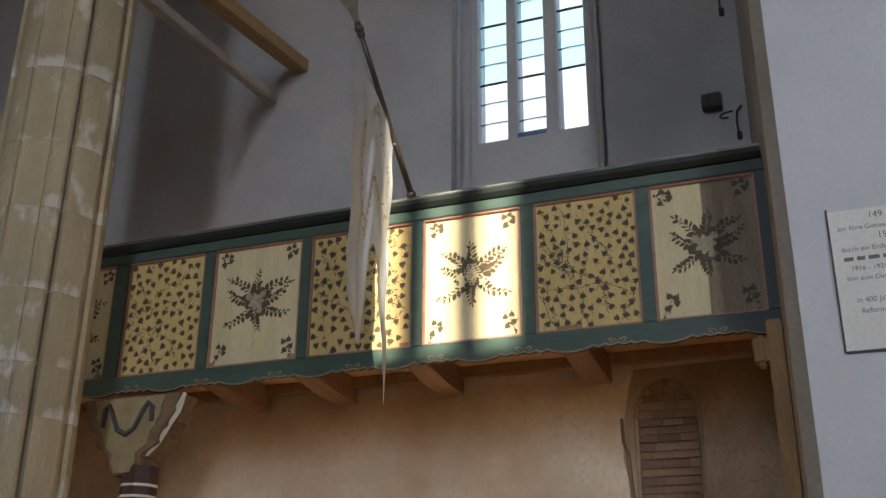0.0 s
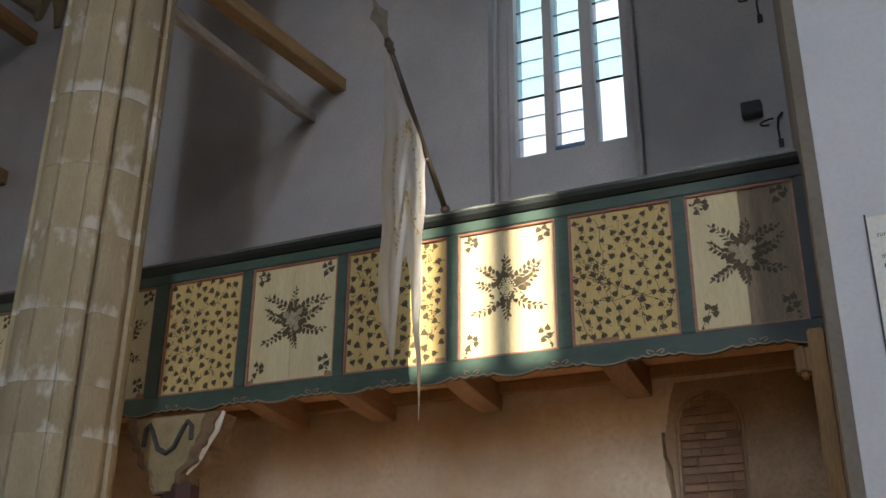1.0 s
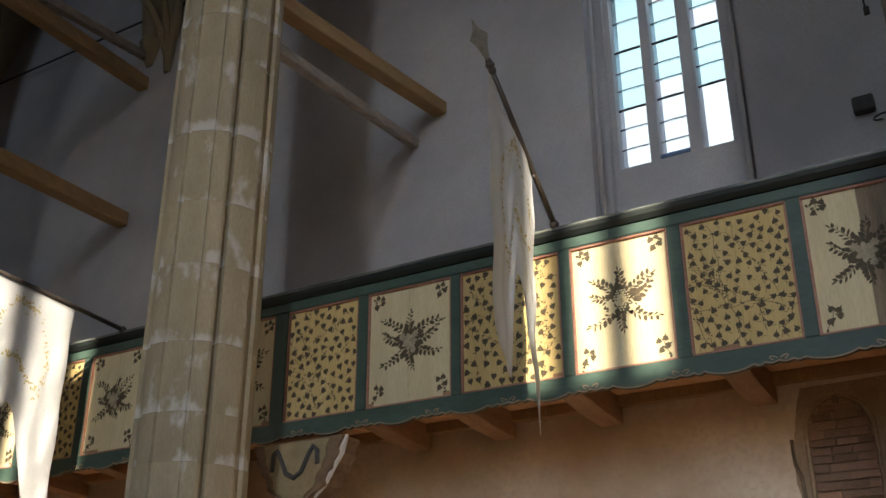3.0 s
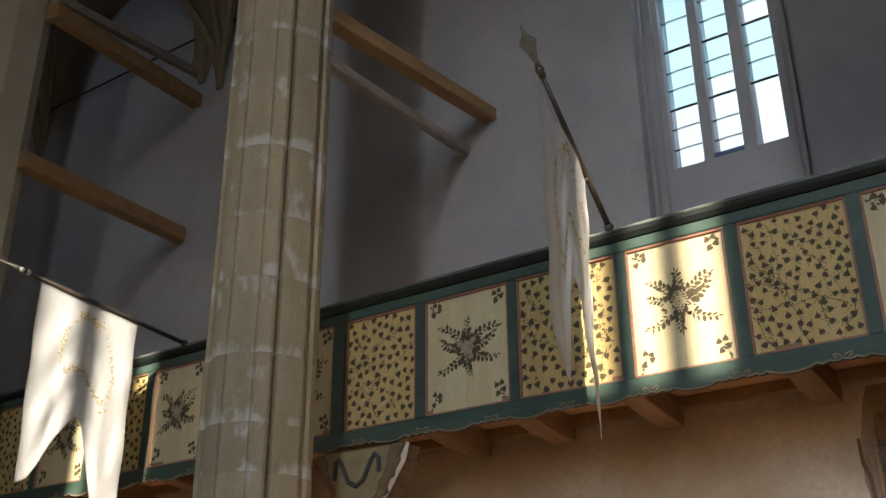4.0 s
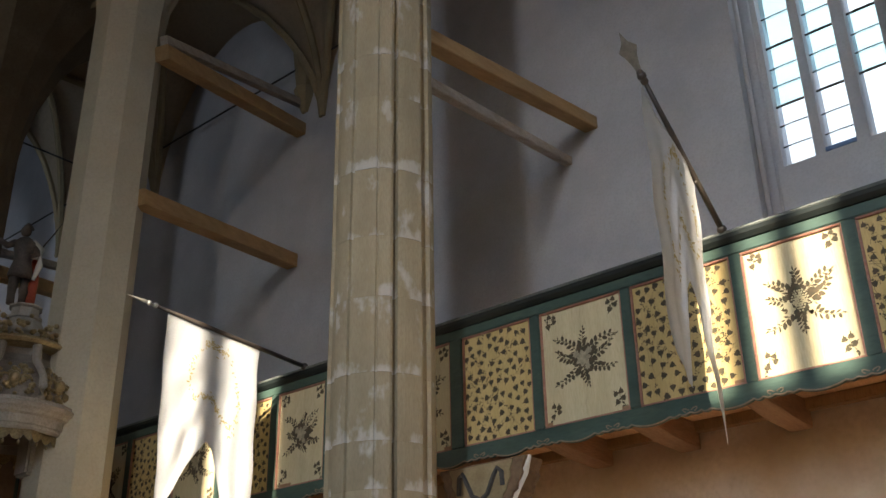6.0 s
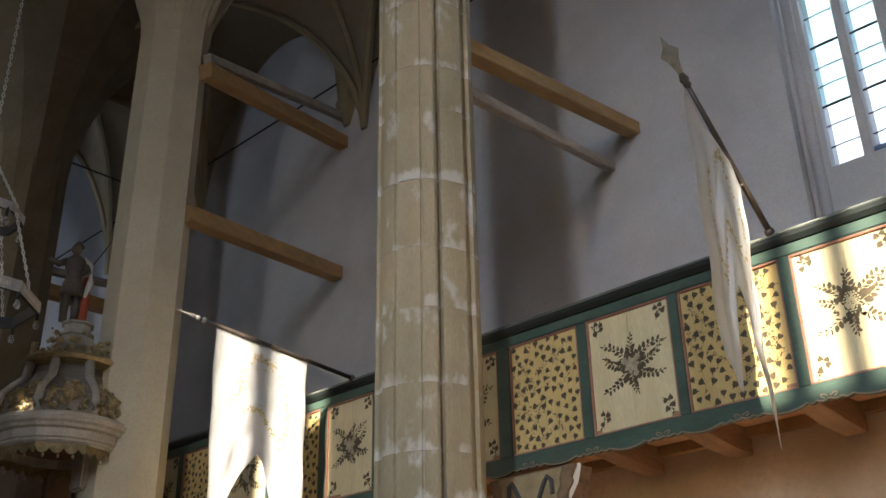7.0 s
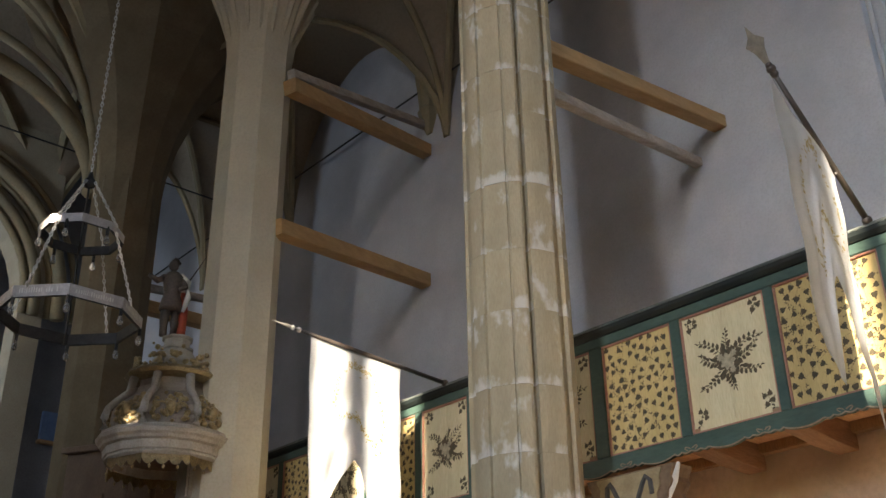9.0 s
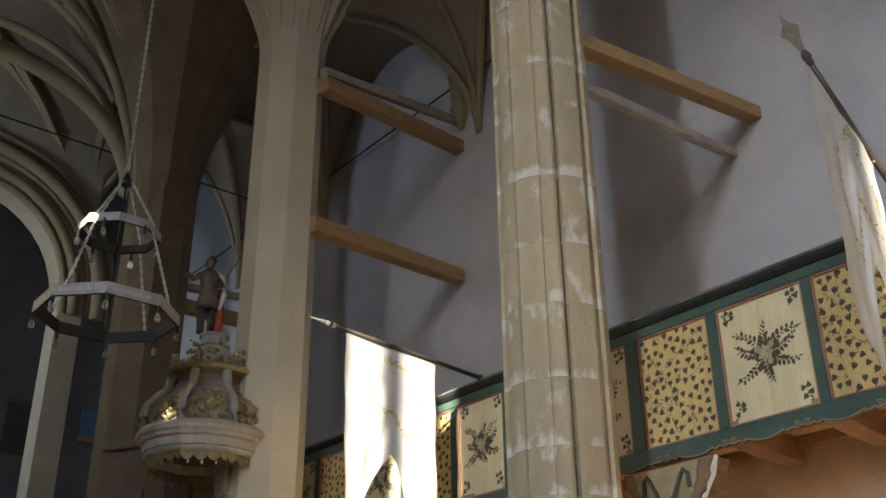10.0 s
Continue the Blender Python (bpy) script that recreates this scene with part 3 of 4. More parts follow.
strut((-12.0, 4.75, 7.15), (-12.9, WY + 0.05, 7.75), 0.10, 0.10, GREY_BEAM, "thin grey timber bracing a distant pillar to the wall")

bm = tube(bmesh.new(), [(EAST + 2, WY - 0.12, 9.6), (-0.8, WY - 0.12, 9.63)], 0.014, 6)
solo("tie_rod", bm, IRON, "dark iron tie rod along the wall", "tie rod", at=(-8.1, WY - 0.12, 9.62))
bm = tube(bmesh.new(), [(-14, SOUTH, 10.04), (-14, WY, 10.05)], 0.016, 6)
solo("tie_rod", bm, IRON, "dark iron tie rod across the nave", "tie rod", at=(-14, 4.6, 10.04))

# ---- gallery ----
GX0, GX1 = -13.2, -0.20
ZT, ZB = 4.17, 3.355
PANELS = [(-0.86, -0.27), (-1.55, -0.935), (-2.26, -1.63), (-3.04, -2.33), (-3.77, -3.11), (-4.47, -3.85), (-5.20, -4.585), (-5.86, -5.28), (-6.51, -5.93)]
x = -6.60
while x > GX0 + 0.7:
    PANELS.append((x - 0.645, x))
    x -= 0.72

parapet = thing("gallery_parapet", (-4.5, GY, 3.2), "teal painted wooden gallery front with floral panels", "gallery front")
bm = bmesh.new()
ring = [(-0.03, 4.245), (0.05, 4.245), (0.055, 4.26), (0.055, 4.30), (0.04, 4.312), (-0.040, 4.312), (-0.058, 4.306), (-0.062, 4.296), (-0.056, 4.272), (-0.04, 4.255)]
extrude(bm, [(GX0, GY + y, z) for y, z in ring], (GX1 - GX0 - 0.02, 0, 0))
part("cap_rail", bm, CAP, parapet, "dark green moulded cap rail")
# pale strip paints in the sun along the cap's front edge
part("cap_sun_strip", B(GX0, GX1 - 0.02, GY - 0.068, GY - 0.046, 4.298, 4.316, bevel=0.004), LIP, parapet, "pale strip painted as the cap rail's sunlit edge")
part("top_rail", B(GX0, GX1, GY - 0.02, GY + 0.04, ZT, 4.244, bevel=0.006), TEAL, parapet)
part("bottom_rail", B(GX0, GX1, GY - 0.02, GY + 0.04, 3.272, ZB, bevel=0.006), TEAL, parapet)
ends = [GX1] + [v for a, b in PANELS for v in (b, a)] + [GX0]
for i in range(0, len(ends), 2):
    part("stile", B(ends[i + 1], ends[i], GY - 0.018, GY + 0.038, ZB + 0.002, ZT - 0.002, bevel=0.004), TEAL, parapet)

# scalloped valance
bm = bmesh.new()
pts, n = [], 900
for i in range(n + 1):
    x = GX0 + (GX1 - GX0) * i / n
    q = abs(((x / 0.54) % 1) - 0.5) * 2          # 1 at the scrolls, 0 in the middle of a lobe
    if q > 0.72:
        drop = 0.012 + 0.012 * math.sin(math.pi * (q - 0.72) / 0.28)
    elif q > 0.5:
        drop = 0.012 + 0.014 * math.sin(math.pi * (q - 0.5) / 0.22) ** 0.8
    else:
        drop = 0.012 + 0.030 * math.cos(math.pi * q) ** 0.7
    pts.append((x, 3.262 - drop))
rows = [[bm.verts.new((x, y, zz)) for x, zz in line] for y, line in ((GY - 0.030, [(x, 3.287) for x, z in pts]), (GY - 0.030, pts), (GY - 0.008, pts), (GY - 0.008, [(x, 3.287) for x, z in pts]))]
for p, q in zip(rows, rows[1:] + rows[:1]):
    for a in range(n):
        bm.faces.new((p[a], p[a + 1], q[a + 1], q[a]))
part("valance", bm, TEAL, parapet, "scalloped teal valance board")
bm = bmesh.new()
tube(bm, [(x, GY - 0.031, z + 0.006) for x, z in pts], 0.0058, 4)
for i in range(int((GX1 - GX0) / 0.54)):
    cx = -0.54 * i - 0.54
    for s in (-1, 1):
        tube(bm, [(cx + s * (0.004 + 0.020 * (1 - math.exp(-0.35 * t)) * (1 - math.cos(t * 0.8)) + 0.012 * math.sin(t)) * 1.7, GY - 0.031, 3.268 + 0.017 * math.sin(t * 0.8) * math.exp(-0.12 * t)) for t in [k * 0.45 for k in range(14)]], 0.0046, 4)
part("painted_scroll_edge", bm, SCROLL, parapet, "faded ochre painted scrolls")


# painted patterns
def leaf_shape(bm, at, size, turn, kind, y):
    """A flat painted leaf: heart-shaped ivy, or a slim pinnate leaflet."""
    if kind == "ivy":
        ring = [(0.04, -0.60), (0.07, -0.36), (0.30, -0.42), (0.48, -0.22), (0.37, -0.04), (0.33, 0.20), (0.14, 0.24), (0, 0.66), (-0.13, 0.22), (-0.30, 0.18), (-0.36, -0.06), (-0.46, -0.25), (-0.27, -0.42), (-0.05, -0.36)]
    elif kind == "oval":
        ring = [(0, -0.6), (0.3, -0.3), (0.36, 0.05), (0.2, 0.4), (0, 0.6), (-0.2, 0.4), (-0.36, 0.05), (-0.3, -0.3)]
    else:
        ring = [(0, -0.6), (0.16, -0.2), (0.17, 0.15), (0, 0.6), (-0.17, 0.15), (-0.16, -0.2)]
    c, s = math.cos(turn), math.sin(turn)
    y -= 0.000012 * len(bm.faces)
    bm.faces.new([bm.verts.new((at[0] + size * (p * c - q * s), y, at[1] + size * (p * s + q * c))) for p, q in ring])


def stem_line(bm, pts, w, y):
    pts = [Vector(p) for p in pts]
    row = []
    for i, p in enumerate(pts):
        d = (pts[min(i + 1, len(pts) - 1)] - pts[max(0, i - 1)]).normalized()
        row.append([bm.verts.new((p.x - d.y * w / 2 * k, y, p.y + d.x * w / 2 * k)) for k in (-1, 1)])
    for a, b in zip(row, row[1:]):
        bm.faces.new((a[0], a[1], b[1], b[0]))


def vine(x0, x1, rng, bold):
    """Scattered ivy leaves on thin, wandering, branching stems with tiny leaflets."""
    leaves, stems = bmesh.new(), bmesh.new()
    y = GY + 0.006
    w, h = x1 - x0, ZT - ZB
    gap = 0.060 if bold else 0.050
    spots = []
    for _ in range(2500):
        p = (rng.uniform(x0 + 0.03, x1 - 0.03), rng.uniform(ZB + 0.03, ZT - 0.03))
        if all((p[0] - q[0]) ** 2 + (p[1] - q[1]) ** 2 > gap * gap for q in spots):
            spots.append(p)
    for p in spots:
        turn = rng.gauss(0.0, 0.7) + (math.pi if bold else 0.0)
        leaf_shape(leaves, p, rng.uniform(0.043, 0.054) if bold else rng.uniform(0.035, 0.046), turn, "ivy", y)
        a = turn - math.pi / 2 + rng.uniform(-0.5, 0.5)
        stem_line(stems, [(*p, 0), (p[0] + 0.022 * math.cos(a), p[1] + 0.022 * math.sin(a), 0), (p[0] + 0.04 * math.cos(a + 0.5), p[1] + 0.04 * math.sin(a + 0.5), 0)], 0.003, y + 0.0015)

    def wander(p, a, steps, deep):
        path = [(*p, 0)]
        swing = rng.uniform(0, 6.3)
        for t in range(steps):
            a += 0.22 * math.sin(swing + t * 0.9) + rng.gauss(0, 0.07)
            p = (p[0] + 0.026 * math.cos(a), p[1] + 0.026 * math.sin(a))
            if not (x0 + 0.02 < p[0] < x1 - 0.02 and ZB + 0.02 < p[1] < ZT - 0.02):
                break
            path.append((*p, 0))
            if rng.random() < 0.35:
                for n in range(rng.randint(2, 4)):
                    leaf_shape(leaves, (p[0] + rng.uniform(-0.014, 0.014), p[1] + rng.uniform(-0.014, 0.014)), 0.011, rng.uniform(0, 6.3), "oval", y + 0.0008)
            if deep and rng.random() < 0.16:
                wander(p, a + rng.choice((-1, 1)) * rng.uniform(0.6, 1.0), steps - t, deep - 1)
        if len(path) > 2:
            stem_line(stems, path, 0.0036 if deep else 0.0028, y + 0.0015)

    for k in range(3):
        wander((x0 + w * (0.2 + 0.3 * k), ZB + 0.03), rng.uniform(1.1, 2.0), 30, 1)
    for k in range(2):
        wander((x0 + 0.03 if k % 2 else x1 - 0.03, ZB + h * (0.3 + 0.25 * k)), rng.uniform(-0.3, 0.5) + (0 if k % 2 else math.pi - 0.2), 22, 1)
    return leaves, stems


SPRAYS = ((90, 0.20, 0.0), (128, 0.27, 0.3), (52, 0.27, -0.3), (178, 0.21, -0.3), (4, 0.235, 0.4), (226, 0.26, -0.25), (-44, 0.26, 0.25), (268, 0.185, 0.2))


def bouquet(x0, x1, rng, grapes=False):
    """A star of eight leafy sprays round a pale flower or a bunch of grapes, with a sprig in each corner."""
    leaves, stems, rose = bmesh.new(), bmesh.new(), bmesh.new()
    y = GY + 0.006
    cx, cz = (x0 + x1) / 2, (ZT + ZB) / 2 + 0.012
    for sx in (-1, 1):
        for sz in (-1, 1):
            ox, oz = (x0 + 0.082 if sx < 0 else x1 - 0.082), (ZB + 0.095 if sz < 0 else ZT - 0.085)
            for dx, dz, tn in ((-0.026 * sx, 0.034, 0.3), (0.026, 0.004, -0.7), (-0.016, -0.022, 2.6), (0.010 * sx, 0.045, -0.2)):
                leaf_shape(leaves, (ox + dx * 1.1, oz + dz * 1.1), rng.uniform(0.042, 0.050), tn * sx + rng.uniform(-0.4, 0.4), "ivy", y)
            tip = (ox + sx * 0.045, oz - 0.062 if sz < 0 else oz + 0.03)
            stem_line(stems, [(ox, oz + 0.03, 0), (ox + sx * 0.01, oz - 0.01, 0), (*tip, 0)], 0.004, y + 0.0015)
            for k in range(4):
                q = k / 3
                leaf_shape(leaves, (ox + (tip[0] - ox) * q + rng.uniform(-0.012, 0.012), oz + (tip[1] - oz) * q + rng.uniform(-0.012, 0.012)), 0.020, rng.uniform(0, 6.3), "oval", y)
    for deg, ln, bend in SPRAYS:
        a = radians(deg + rng.uniform(-6, 6))
        ln *= rng.uniform(0.92, 1.08) * (x1 - x0) / 0.64
        bend += rng.uniform(-0.15, 0.15)
        path = [(cx + ln * t / 8 * math.cos(a + bend * (t / 8) ** 2), cz + ln * t / 8 * math.sin(a + bend * (t / 8) ** 2) * 1.05, 0) for t in range(9)]
        stem_line(stems, path, 0.004, y + 0.0015)
        for j in range(13):
            t = 1.8 + 0.47 * j
            on = Vector(path[min(8, int(t))]).lerp(Vector(path[min(8, int(t) + 1)]), t % 1)
            aa = a + bend * (t / 8) ** 2 * 1.6
            s = 1 if j % 2 else -1
            sz = (0.048 - 0.0030 * t) * rng.uniform(0.7, 1.25)
            off = 0.42 * sz + 0.003
            leaf_shape(leaves, (on.x - s * off * math.sin(aa), on.y + s * off * math.cos(aa)), sz, aa - math.pi / 2 + s * rng.uniform(0.5, 1.1), "oval" if rng.random() < 0.7 else "slim", y)
        leaf_shape(leaves, path[-1][:2], 0.028, a + bend - math.pi / 2, "slim", y)
    for k in range(28):
        a, d = 2 * math.pi * k / 28 + rng.uniform(-0.2, 0.2), rng.uniform(0.045, 0.105)
        leaf_shape(leaves, (cx + d * math.cos(a), cz + d * math.sin(a)), rng.uniform(0.034, 0.050), a - math.pi / 2 + rng.uniform(-0.7, 0.7), "oval", y + 0.0006)
    if grapes:
        for row in range(9):
            for n in range(max(2, 7 - abs(row - 5))):
                px = cx + (n - max(2, 7 - abs(row - 5)) / 2 + 0.5) * 0.016 + rng.uniform(-0.002, 0.002)
                leaf_shape(rose, (px, cz - 0.062 + row * 0.0155), 0.0145, rng.uniform(0, 6.3), "oval", y - 0.003)
        for dx, dz in ((-0.075, -0.01), (-0.06, -0.045), (0.07, -0.055)):
            for n in range(5):
                a = 1.257 * n
                leaf_shape(rose, (cx + dx + 0.014 * math.cos(a), cz + dz + 0.014 * math.sin(a)), 0.030, a - math.pi / 2, "oval", y - 0.004)
    else:
        for fx, fz, fr in ((0, 0.004, 1.0), (-0.055, 0.042, 0.45), (0.048, 0.05, 0.42), (0.03, -0.06, 0.40)):
            for n in range(7):
                a = 2 * math.pi * n / 7
                leaf_shape(rose, (cx + fx + 0.030 * fr * math.cos(a), cz + fz + 0.030 * fr * math.sin(a)), 0.056 * fr, a - math.pi / 2, "oval", y - 0.003)
            leaf_shape(rose, (cx + fx, cz + fz), 0.036 * fr, 0.4, "oval", y - 0.005)
    return leaves, stems, rose


for k, (x0, x1) in enumerate(PANELS):
    rng = random.Random(40 + k)
    flower = k % 2 == 0
    pn = bmesh.new()
    split = x0 + (x1 - x0) * rng.uniform(0.45, 0.55)
    box(pn, x0 - 0.01, split - 0.0012, GY + 0.008, GY + 0.026, ZB - 0.01, ZT + 0.01)
    if k:
        box(pn, split + 0.0012, x1 + 0.01, GY + 0.008, GY + 0.026, ZB - 0.01, ZT + 0.01)
    panel = part("panel", pn, CREAM if flower else YELLOW, parapet, "cream panel painted with a bouquet" if flower else "yellow panel painted with ivy vines")
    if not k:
        part("board", B(split + 0.0012, x1 + 0.01, GY + 0.008, GY + 0.026, ZB - 0.01, ZT + 0.01), SHADED_CREAM, panel, "board with the pier's shade in its paint")
    fr = bmesh.new()
    e, y0, y1 = 0.014, GY - 0.012, GY + 0.01
    for a in ((x0, x1, ZT - e, ZT), (x0, x1, ZB, ZB + e)):
        box(fr, a[0], a[1], y0, y1, a[2], a[3], bevel=0.004)
    for a in ((x0, x0 + e), (x1 - e, x1)):
        box(fr, a[0], a[1], y0 + 0.001, y1, ZB + e, ZT - e, bevel=0.004)
    part("red_moulding", fr, RED, panel, "thin faded red moulding")
    bold = k in (5, 3, 9, 11)
    sets = bouquet(x0, x1, rng, k == 2) if flower else vine(x0, x1, rng, bold)
    for nm, b, mt in zip(("painted_foliage", "painted_tendril", "painted_rose"), sets, (LEAF, FAINT_STEM if bold else STEM, GRAPE if k == 2 else ROSE)):
        tagged(part(nm, b, mt, panel), kind="stuff")

# floor of the gallery: joists, boards
deck = thing("gallery_floor", (-4.5, 5.8, 3.25), "wooden gallery floor of boards on brown joists", "gallery floor")
n = 0
for k in range(8):
    y = GY + 0.03 + k * 0.2575
    part("floor_board", B(GX0, GX1, y, y + 0.254, 3.402 + 0.003 * (k % 2), 3.432), PLANK, deck)
JOISTS = [-1.36, -2.34, -3.11, -3.79, -4.6, -5.5, -6.4, -7.3, -8.2, -9.1, -10.0, -11, -12]
for k, x in enumerate(JOISTS):
    ring = [(GY + 0.005, 3.40), (GY + 0.005, 3.28), (GY + 0.45, 3.235), (LY - 0.02, 3.22), (LY - 0.02, 3.40)]
    bm = extrude(bmesh.new(), [(x - 0.078, y, z) for y, z in ring], (0.156, 0, 0))
    bmesh.ops.bevel(bm, geom=bm.edges[:], offset=0.008, segments=1, affect="EDGES")
    part("joist", bm, WOOD, deck)
part("edge_beam", B(GX0, GX1 - 0.12, GY + 0.012, GY + 0.10, 3.27, 3.398, bevel=0.01), WOOD, deck)
part("wall_plate", B(GX0, GX1 - 0.15, LY - 0.09, LY - 0.003, 3.33, 3.40, bevel=0.008), POST_WOOD, deck)

# post and block at the gallery's end
bm = B(-0.292, -0.212, 5.27, 5.35, 0, 3.27, bevel=0.008)
solo("post", bm, POST_WOOD, "orange-brown wooden post at the gallery's end", "post", at=(-0.252, 5.31, 0))
bm = B(-0.375, -0.295, 5.37, 5.5, 3.06, 3.235, bevel=0.025)
solo("support_block", bm, POST_WOOD, "rounded pale wooden block under the gallery", "block", at=(-0.33, 5.43, 3.06))

# painted column with its bracket capital
col = thing("gallery_column", (-4.21, 5.42, 0), "painted wooden column with a bracket capital", "column")
bm = lathe(bmesh.new(), [(0.14, 0), (0.14, 0.3), (0.125, 0.34), (0.118, 2.75)], (-4.21, 5.42, 0), 8, math.pi / 8)
part("shaft", bm, MAROON, col, "dark maroon painted shaft")
for z in (2.50, 2.55, 2.62):
    bm = lathe(bmesh.new(), [(0.121, z), (0.124, z + 0.004), (0.124, z + 0.012), (0.121, z + 0.016)], (-4.21, 5.42, 0), 8, math.pi / 8)
    part("painted_band", bm, PALE_PAINT, col)
half = [(0.085, 2.69), (0.095, 2.73), (0.12, 2.745), (0.125, 2.78), (0.115, 2.81), (0.15, 2.835), (0.20, 2.86), (0.235, 2.885), (0.24, 2.93), (0.255, 2.965), (0.29, 2.985), (0.30, 3.03), (0.325, 3.055), (0.345, 3.085), (0.335, 3.12), (0.35, 3.15), (0.365, 3.17), (0.37, 3.195)]
cx = -4.27
for d, mt, nm, sc in ((0, EDGE_PAINT, "bracket", 1.0), (-0.012, CAPITAL_PAINT, "bracket_face", 0.74)):
    ring = [(cx + w * sc, 5.32 + d, 2.96 + (z - 2.96) * (0.95 if sc < 1 else 1)) for w, z in half] + [(cx - w * sc, 5.32 + d, 2.96 + (z - 2.96) * (0.95 if sc < 1 else 1)) for w, z in half[::-1]]
    part(nm, extrude(bmesh.new(), ring, (0, 0.20 if sc == 1 else 0.011, 0)), mt, col)
bm = bmesh.new()
tube(bm, [(cx - 0.19, 5.304, 3.0), (cx - 0.18, 5.304, 3.12), (cx - 0.155, 5.304, 3.14), (cx - 0.13, 5.304, 3.10), (cx - 0.07, 5.304, 2.98), (cx, 5.304, 2.945), (cx + 0.06, 5.304, 2.98), (cx + 0.12, 5.304, 3.10), (cx + 0.15, 5.304, 3.14), (cx + 0.185, 5.304, 3.11), (cx + 0.19, 5.304, 3.02)], 0.018, 6)
part("painted_swag", bm, DARK_PAINT, col, "dark grey painted swag")
bm = bmesh.new()
tube(bm, [(cx + 0.14, 5.36, 2.81), (cx + 0.21, 5.36, 2.89), (cx + 0.28, 5.36, 2.99), (cx + 0.34, 5.36, 3.09), (cx + 0.385, 5.36, 3.20)], [0.008, 0.024, 0.017, 0.025, 0.012], 6)
part("side_scroll", bm, PALE_PAINT, col, "chipped white painted side scroll")
# ---- flags ----
def flag(base, tip, top_a, top_b, floor_line, folds, seed, label, diamond, lean=0.0):
    """A swallow-tailed banner in the upright plane through its pole. Points are (y, z); the banner hangs from top_a to top_b."""
    bx = base[0]
    ob = thing("flag", base, label, "flag", group="flags on the gallery")
    a, b = Vector(base), Vector(tip)
    d = (b - a).normalized()
    ln = (b - a).length
    bm = bmesh.new()
    neck = 0.27 if diamond else 0.18          # from the tip back to the collar
    tube(bm, [a, a + d * ln * 0.5, b - d * (neck + 0.03)], [0.019, 0.018, 0.014], 12)
    part("pole", bm, POLE, ob, "dark turned wooden pole", True)
    bm = bmesh.new()
    blob(bm, a, 0.032, 2)
    part("pole_foot", bm, POLE, ob, smooth=True)
    bm = bmesh.new()
    for q, r in ((0.06, 0.026), (0.025, 0.03), (0.0, 0.022)) if diamond else ((0.055, 0.020), (0.0, 0.018)):
        blob(bm, b - d * (neck + q), r if diamond else r * 1.15, 2)
    part("collar", bm, POLE if diamond else CHAIN, ob, smooth=True)
    face = Vector((b.x, b.y, b.z - 1.6)).normalized()
    u = d.cross(face).normalized()
    thin = d.cross(u) * 0.006
    bm = bmesh.new()
    if diamond:
        side = [(0, 0), (0.07, 0.020), (0.115, 0.058), (0.165, 0.034), (0.215, 0.022), (0.27, 0.014)]
        rim = [b - d * q + u * w for q, w in side] + [b - d * q - u * w for q, w in side[:0:-1]]
        extrude(bm, [p - thin for p in rim], thin * 2)
        for way in (-1.5, 1.5):          # raised ridge on both faces
            mid = bm.verts.new(b - d * 0.13 + thin * way * 1.6)
            ring = [bm.verts.new(b - d * 0.13 + (p - b + d * 0.13) * 0.8 + thin * way * 0.68) for p in rim]
            for m, n in zip(ring, ring[1:] + ring[:1]):
                bm.faces.new((m, n, mid))
    else:
        tube(bm, [b - d * 0.19, b - d * 0.13, b - d * 0.09, b], [0.009, 0.015, 0.008, 0.002], 8)
    part("spearhead", bm, SILVER, ob, "tarnished metal spearhead")
    bm = bmesh.new()
    blob(bm, (bx, top_b[0], top_b[1] + 0.010), 0.013, 1)
    part("tie", bm, POLE, ob)

    def low(s):
        for (s0, z0), (s1, z1) in zip(floor_line, floor_line[1:]):
            if s <= s1:
                return z0 + (z1 - z0) * (s - s0) / max(1e-6, s1 - s0)
        return floor_line[-1][1]

    rng = random.Random(seed)
    ph = [rng.uniform(0, 6.3) for _ in range(4)]

    def at(s, t):
        y0, z0 = top_a[0] + (top_b[0] - top_a[0]) * s, top_a[1] + (top_b[1] - top_a[1]) * s
        z1 = low(s)
        z = z0 + (z1 - z0) * t
        hang = min(1.0, (z0 - z) / 0.9)
        x = bx + folds * (0.25 + 0.75 * hang) * (math.sin(9 * s + ph[0] + 0.6 * t) + 0.5 * math.sin(21 * s + ph[1] - 1.3 * t)) + 0.007 * math.sin(17 * t + ph[2] + 8 * s)
        y = y0 + lean * (1 - s) * t + 0.012 * hang * math.sin(14 * s + ph[3] + 2 * t)
        return Vector((x, y, z))

    bm = bmesh.new()
    ns, nt = 60, 44
    vs = [[bm.verts.new(at(i / ns, j / nt)) for j in range(nt + 1)] for i in range(ns + 1)]
    for i in range(ns):
        for j in range(nt):
            bm.faces.new((vs[i][j], vs[i + 1][j], vs[i + 1][j + 1], vs[i][j + 1]))
    bmesh.ops.solidify(bm, geom=bm.faces, thickness=0.003)
    cloth = part("banner", bm, CLOTH, ob, "swallow-tailed white silk banner", True)
    bm = bmesh.new()
    for k in range(190):
        a0 = 2 * math.pi * k / 190
        q = rng.uniform(0.88, 1.10)
        s, t = 0.53 + 0.27 * q * math.cos(a0), 0.36 + 0.24 * q * math.sin(a0)
        if k % 3 == 0:                   # fuller clusters at the head and the foot of the wreath
            way = 1 if k % 2 else -1
            s, t = 0.53 + rng.gauss(0, 0.07), 0.36 + way * 0.24 + rng.gauss(0, 0.022)
        elif rng.random() < 0.3 + 0.3 * math.sin(5 * a0):
            continue
        p = at(s, t) + Vector((0.006, 0, 0))
        an, sz = rng.uniform(0, 6.3), rng.uniform(0.008, 0.017)
        c, sn = math.cos(an), math.sin(an)
